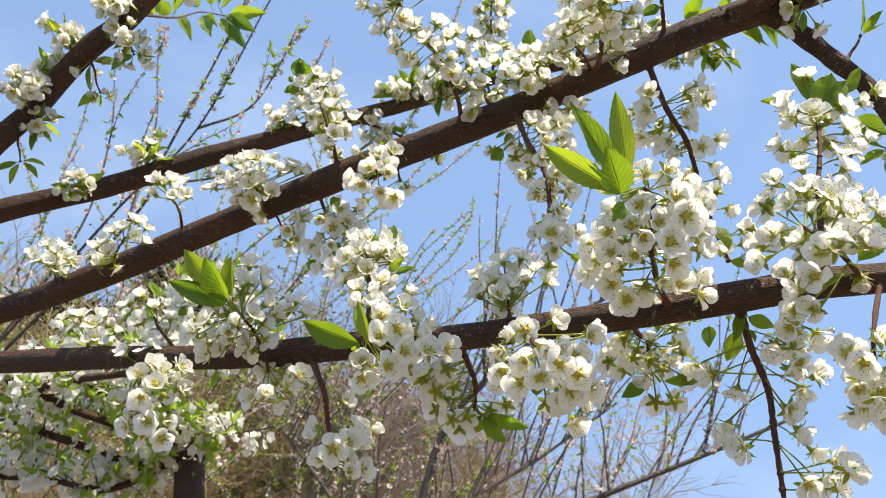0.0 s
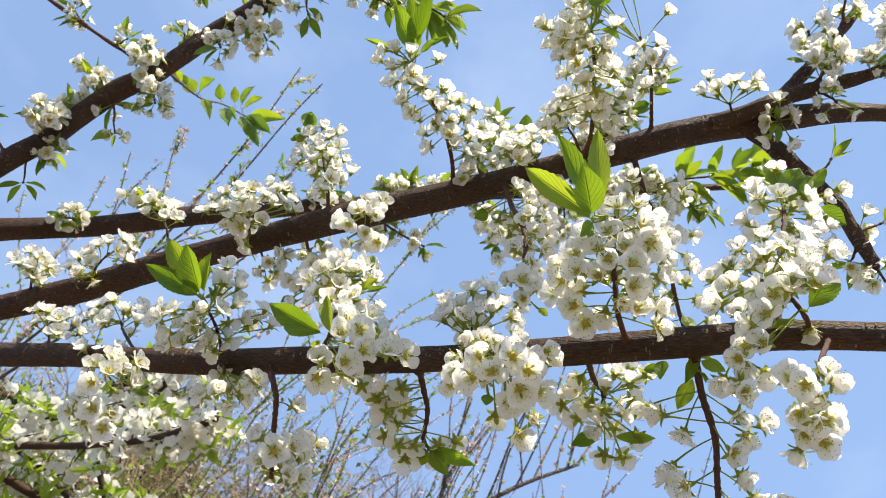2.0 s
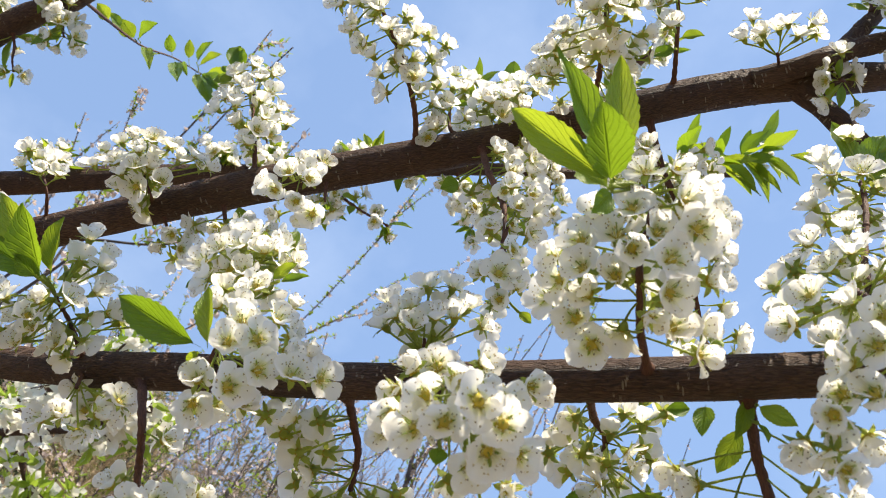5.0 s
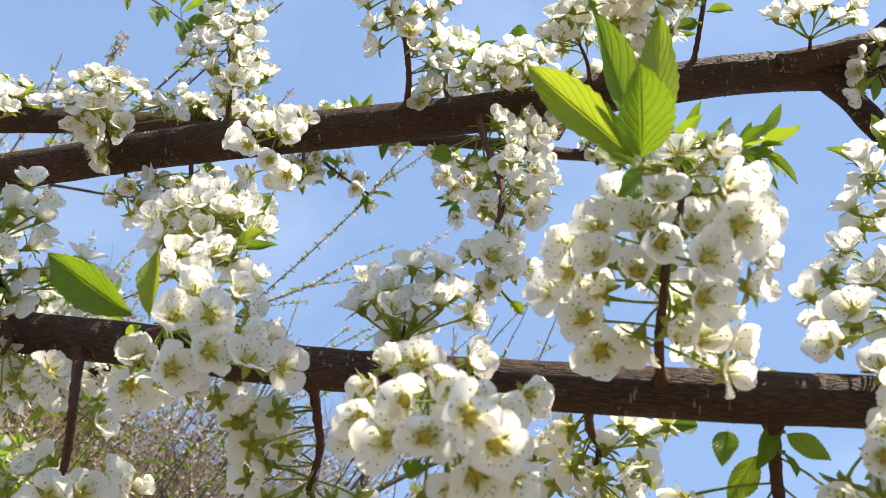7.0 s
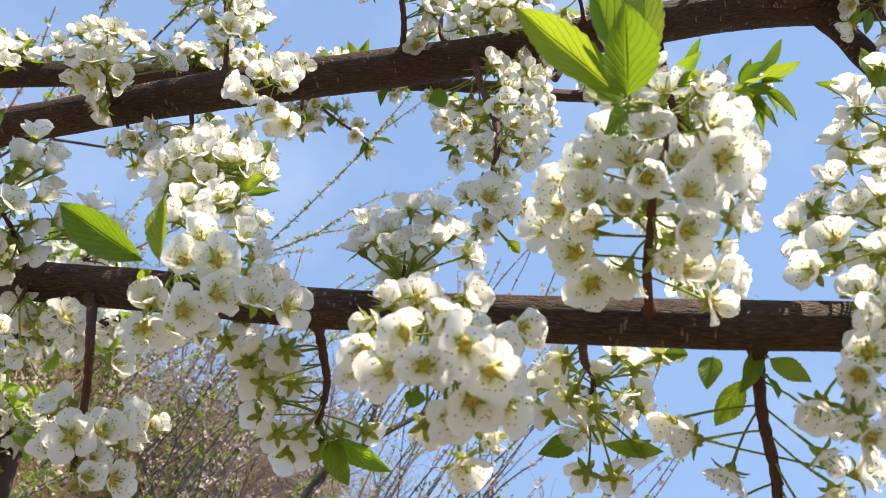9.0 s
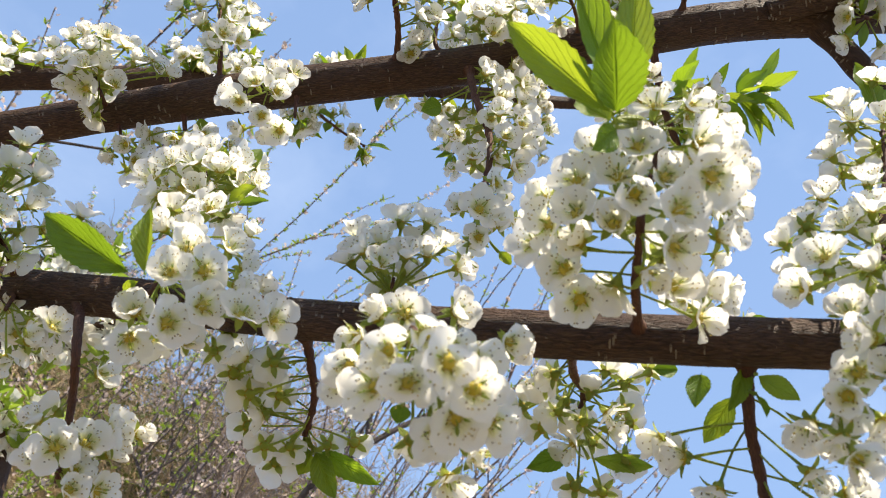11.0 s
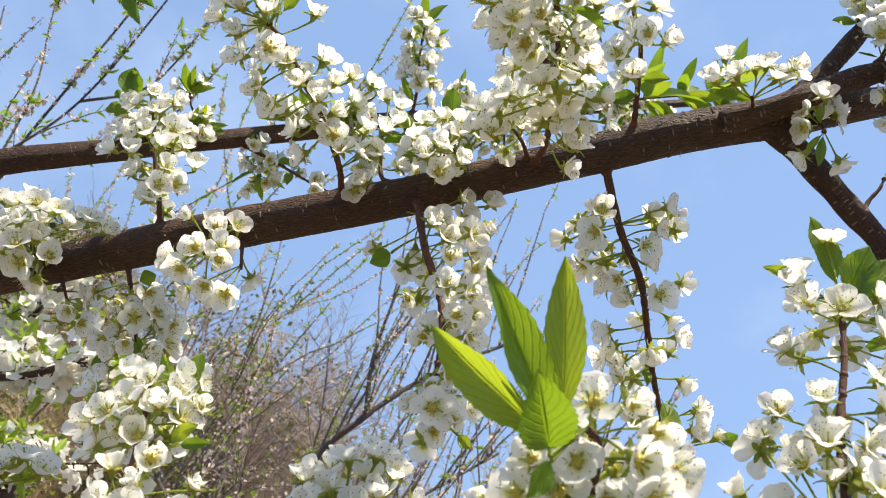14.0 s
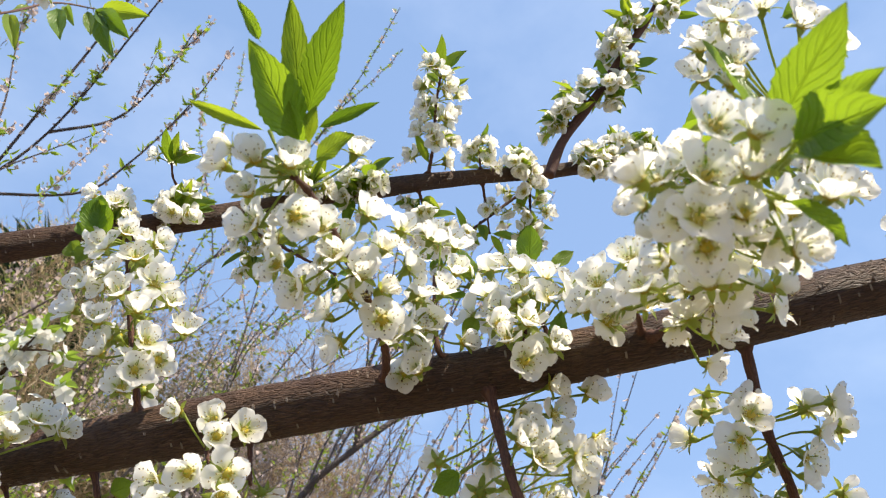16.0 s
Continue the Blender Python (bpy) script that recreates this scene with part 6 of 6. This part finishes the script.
blossoming_tree("white-blossoming plum tree with dark trunk standing behind the branches", (-0.69, 2.00), (-0.72, 1.95, 2.01),
                [(((-1.03, 1.80, 2.14), (-0.77, 1.72, 2.14), (-0.60, 1.65, 2.13), (-0.50, 1.60, 2.14), (-0.43, 1.57, 2.15)), 0.012),
                 (((-0.83, 1.93, 1.98), (-1.01, 1.90, 2.05), (-1.15, 1.88, 2.10), (-1.35, 1.88, 2.15)), 0.013),
                 (((-0.80, 1.80, 2.23), (-0.68, 1.76, 2.27), (-0.63, 1.74, 2.31), (-0.60, 1.72, 2.34)), 0.009),
                 (((-0.72, 1.92, 2.05), (-0.62, 1.90, 2.03), (-0.49, 1.88, 2.03)), 0.004),
                 (((-0.89, 1.92, 1.93), (-1.05, 1.90, 1.96), (-1.28, 1.90, 1.99)), 0.010),
                 (((-1.18, 1.90, 2.21), (-1.02, 1.86, 2.24), (-0.90, 1.84, 2.26)), 0.009),
                 (((-0.74, 1.93, 2.02), (-0.82, 1.92, 2.07), (-0.92, 1.90, 2.15), (-1.03, 1.90, 2.21)), 0.010)], 5, 58)

BUDDING = "young fruit tree with long thin shoots and pale pink buds"
sapling("fruit_sapling", BUDDING, (-4.4, 4.7), 6, 23, (1.0, -0.2, 1), 5.6, 0.34, 0.011, ("bud_pink", 0.026), fork=0.9, leafy=0.4, twigs=6)
sapling("fruit_sapling", "slender young tree with leaning shoots and small green leaves", (-3.3, 4.6), 4, 24, (1.0, -0.15, 1), 5.0, 0.3, 0.011, ("bud_pink", 0.026), fork=0.9, leafy=0.6)
sapling("fruit_sapling", "leaning fruit tree with dark budding shoots", (-2.0, 4.5), 4, 25, (0.9, -0.15, 1), 3.9, 0.35, 0.015, fork=0.8, leafy=0.3)


def spreading_tree(label, base, fork, ways, count, seed, longest=1.0, stout=1.0):
    """An open fruit tree: dark limbs with many rising shoots that carry buds, pale blossom and first leaves."""
    rnd = random.Random(seed)
    thing = tagged(new("fruit_tree"), label, "fruit tree")
    foot, fork = Vector((*base, hill(*base) - 0.05)), Vector(fork)
    bm = bmesh.new()
    tube(bm, smooth_line([foot, foot.lerp(fork, 0.5) + Vector((-0.03, 0, 0)), fork], 6), lambda s: 0.05 - 0.02 * s, 10, 0.08, 10)
    knob(bm, fork, 0.036)
    finish("trunk", bm, ("shoot_bark",), thing)
    bud, leaf = Sticks(), Sticks()
    for way, r, share in ways:
        line = smooth_line(way, 12)
        bm = bmesh.new()
        tube(bm, line, lambda s: r * (1 - 0.6 * s), 8, 0.08, 30)
        limb_part = finish("limb", bm, ("shoot_bark",), thing)
        sprays = []
        for k in range(int(count * share)):
            start = line[rnd.randrange(len(line) // 5, len(line))]
            d = Vector((rnd.gauss(0.45, 0.22), rnd.gauss(0, 0.25), 1))
            tp, _ = wander(start, d, rnd.uniform(0.3, 1.0) * longest, 8, rnd, 0.07, 0.0)
            shoot = Sticks()
            shoot.stick(tp, rnd.uniform(0.0035, 0.006) * stout, 0.0016 * stout, 5)
            shoot.done("shoot", "shoot_bark", limb_part)
            sprays.append(tp)
        sprays.append(line[len(line) // 4::3])
        for tp in sprays:
            pale = rnd.random() < 0.5
            for q in range(1, len(tp)):
                for _ in range(4):
                    c = tp[q - 1].lerp(tp[q], rnd.random()) + Vector((rnd.gauss(0, 0.005), rnd.gauss(0, 0.005), 0))
                    if rnd.random() < 0.22:
                        for _n in range(rnd.randint(1, 4)):
                            leaf.blade(c, rnd.uniform(0.014, 0.034), rnd)
                    elif pale and rnd.random() < 0.35:
                        bud.bloom(c, rnd.uniform(0.020, 0.032) * stout ** 0.5, rnd)
                    else:
                        bud.scrap(c, rnd.uniform(0.008, 0.018), rnd, 1.0)
    bud.done("bud_haze", "bud_pink", thing, "swelling buds and small pale pink blossoms", "stuff")
    leaf.done("foliage", "far_leaf", thing, "small first leaves", "stuff")
    return thing


FORK_2 = (-0.45, 3.5, 1.7)
spreading_tree("open fruit tree with dark limbs, rising shoots and pale pink buds", (-0.55, 3.5), FORK_2,
               [((FORK_2, (-0.25, 3.5, 2.35), (-0.02, 3.44, 2.59), (0.28, 3.5, 2.82), (0.6, 3.6, 3.0)), 0.019, 0.9),
                (((-0.02, 3.44, 2.59), (0.0, 3.42, 2.85), (0.10, 3.40, 3.2)), 0.011, 0.3),
                ((FORK_2, (0.0, 3.5, 1.95), (0.4, 3.5, 2.08), (0.88, 3.5, 2.22), (1.3, 3.5, 2.35)), 0.017, 0.9),
                ((FORK_2, (-0.7, 3.5, 2.15), (-0.95, 3.6, 2.5)), 0.014, 0.7),
                ((FORK_2, (-0.2, 3.7, 2.1), (0.2, 3.9, 2.35), (0.6, 4.0, 2.6)), 0.014, 1.0)], 24, 61)

FORK_3 = (-1.5, 2.05, 2.15)
spreading_tree("leaning fruit tree with thin dark limbs, pinkish buds and leaf tufts", (-1.72, 2.1), FORK_3,
               [((FORK_3, (-0.98, 2.0, 2.69), (-0.90, 2.0, 2.89), (-0.70, 2.0, 3.40), (-0.59, 2.0, 3.77)), 0.0055, 1.0),
                ((FORK_3, (-0.98, 1.9, 2.66), (-0.75, 1.9, 2.93), (-0.54, 1.85, 3.33), (-0.44, 1.8, 3.45)), 0.005, 1.0),
                (((-0.89, 1.94, 2.78), (-0.69, 2.0, 2.83), (-0.59, 2.0, 2.92), (-0.46, 2.0, 3.11)), 0.004, 0.6),
                (((-0.98, 2.0, 2.69), (-0.95, 2.05, 3.06), (-0.99, 2.1, 3.34), (-1.00, 2.1, 3.55)), 0.004, 0.6),
                (((-0.75, 1.9, 2.93), (-0.62, 1.95, 3.02), (-0.55, 2.0, 3.20), (-0.49, 2.0, 3.36)), 0.004, 0.8),
                ((FORK_3, (-1.2, 2.1, 2.7), (-1.15, 2.15, 3.1), (-1.2, 2.2, 3.5)), 0.005, 0.8)], 4, 62, 0.32, 0.5)

bare_tree((-0.9, 7.6), 4.6, 1.2, 31, "grey-brown bare tree with a fine twiggy crown", tint="grey_twig", twigs=58)
bare_tree((-2.0, 7.4), 4.7, 1.3, 32, "brown tree with dense fine twigs and olive first leaves", leafy=0.65, foliage="olive_leaf")
bare_tree((-0.1, 8.3), 4.2, 1.2, 35, "low bare thicket of brown twigs", leafy=0.08, twigs=75)
bare_tree((-2.9, 7.7), 5.2, 1.4, 33, "brown thicket with pale twigs and olive leaves", leafy=0.45, foliage="olive_leaf")
bare_tree((-4.2, 8.5), 6.0, 1.8, 34, "bare tree with first yellowish leaves", leafy=0.25)
bare_tree((-5.8, 9.2), 6.2, 1.8, 36, "tall bare tree with brown twigs", leafy=0.1)
bare_tree((-1.3, 9.3), 5.2, 1.5, 37, "tall grey bare tree with a rounded crown")
bare_tree((-3.2, 6.2), 4.4, 1.4, 38, "low brown shrub of dry twigs", leafy=0.15)
pine_tree((-3.7, 8.9), 5.6, 1.5, 41)
pine_tree((-5.2, 8.6), 5.1, 1.6, 42)
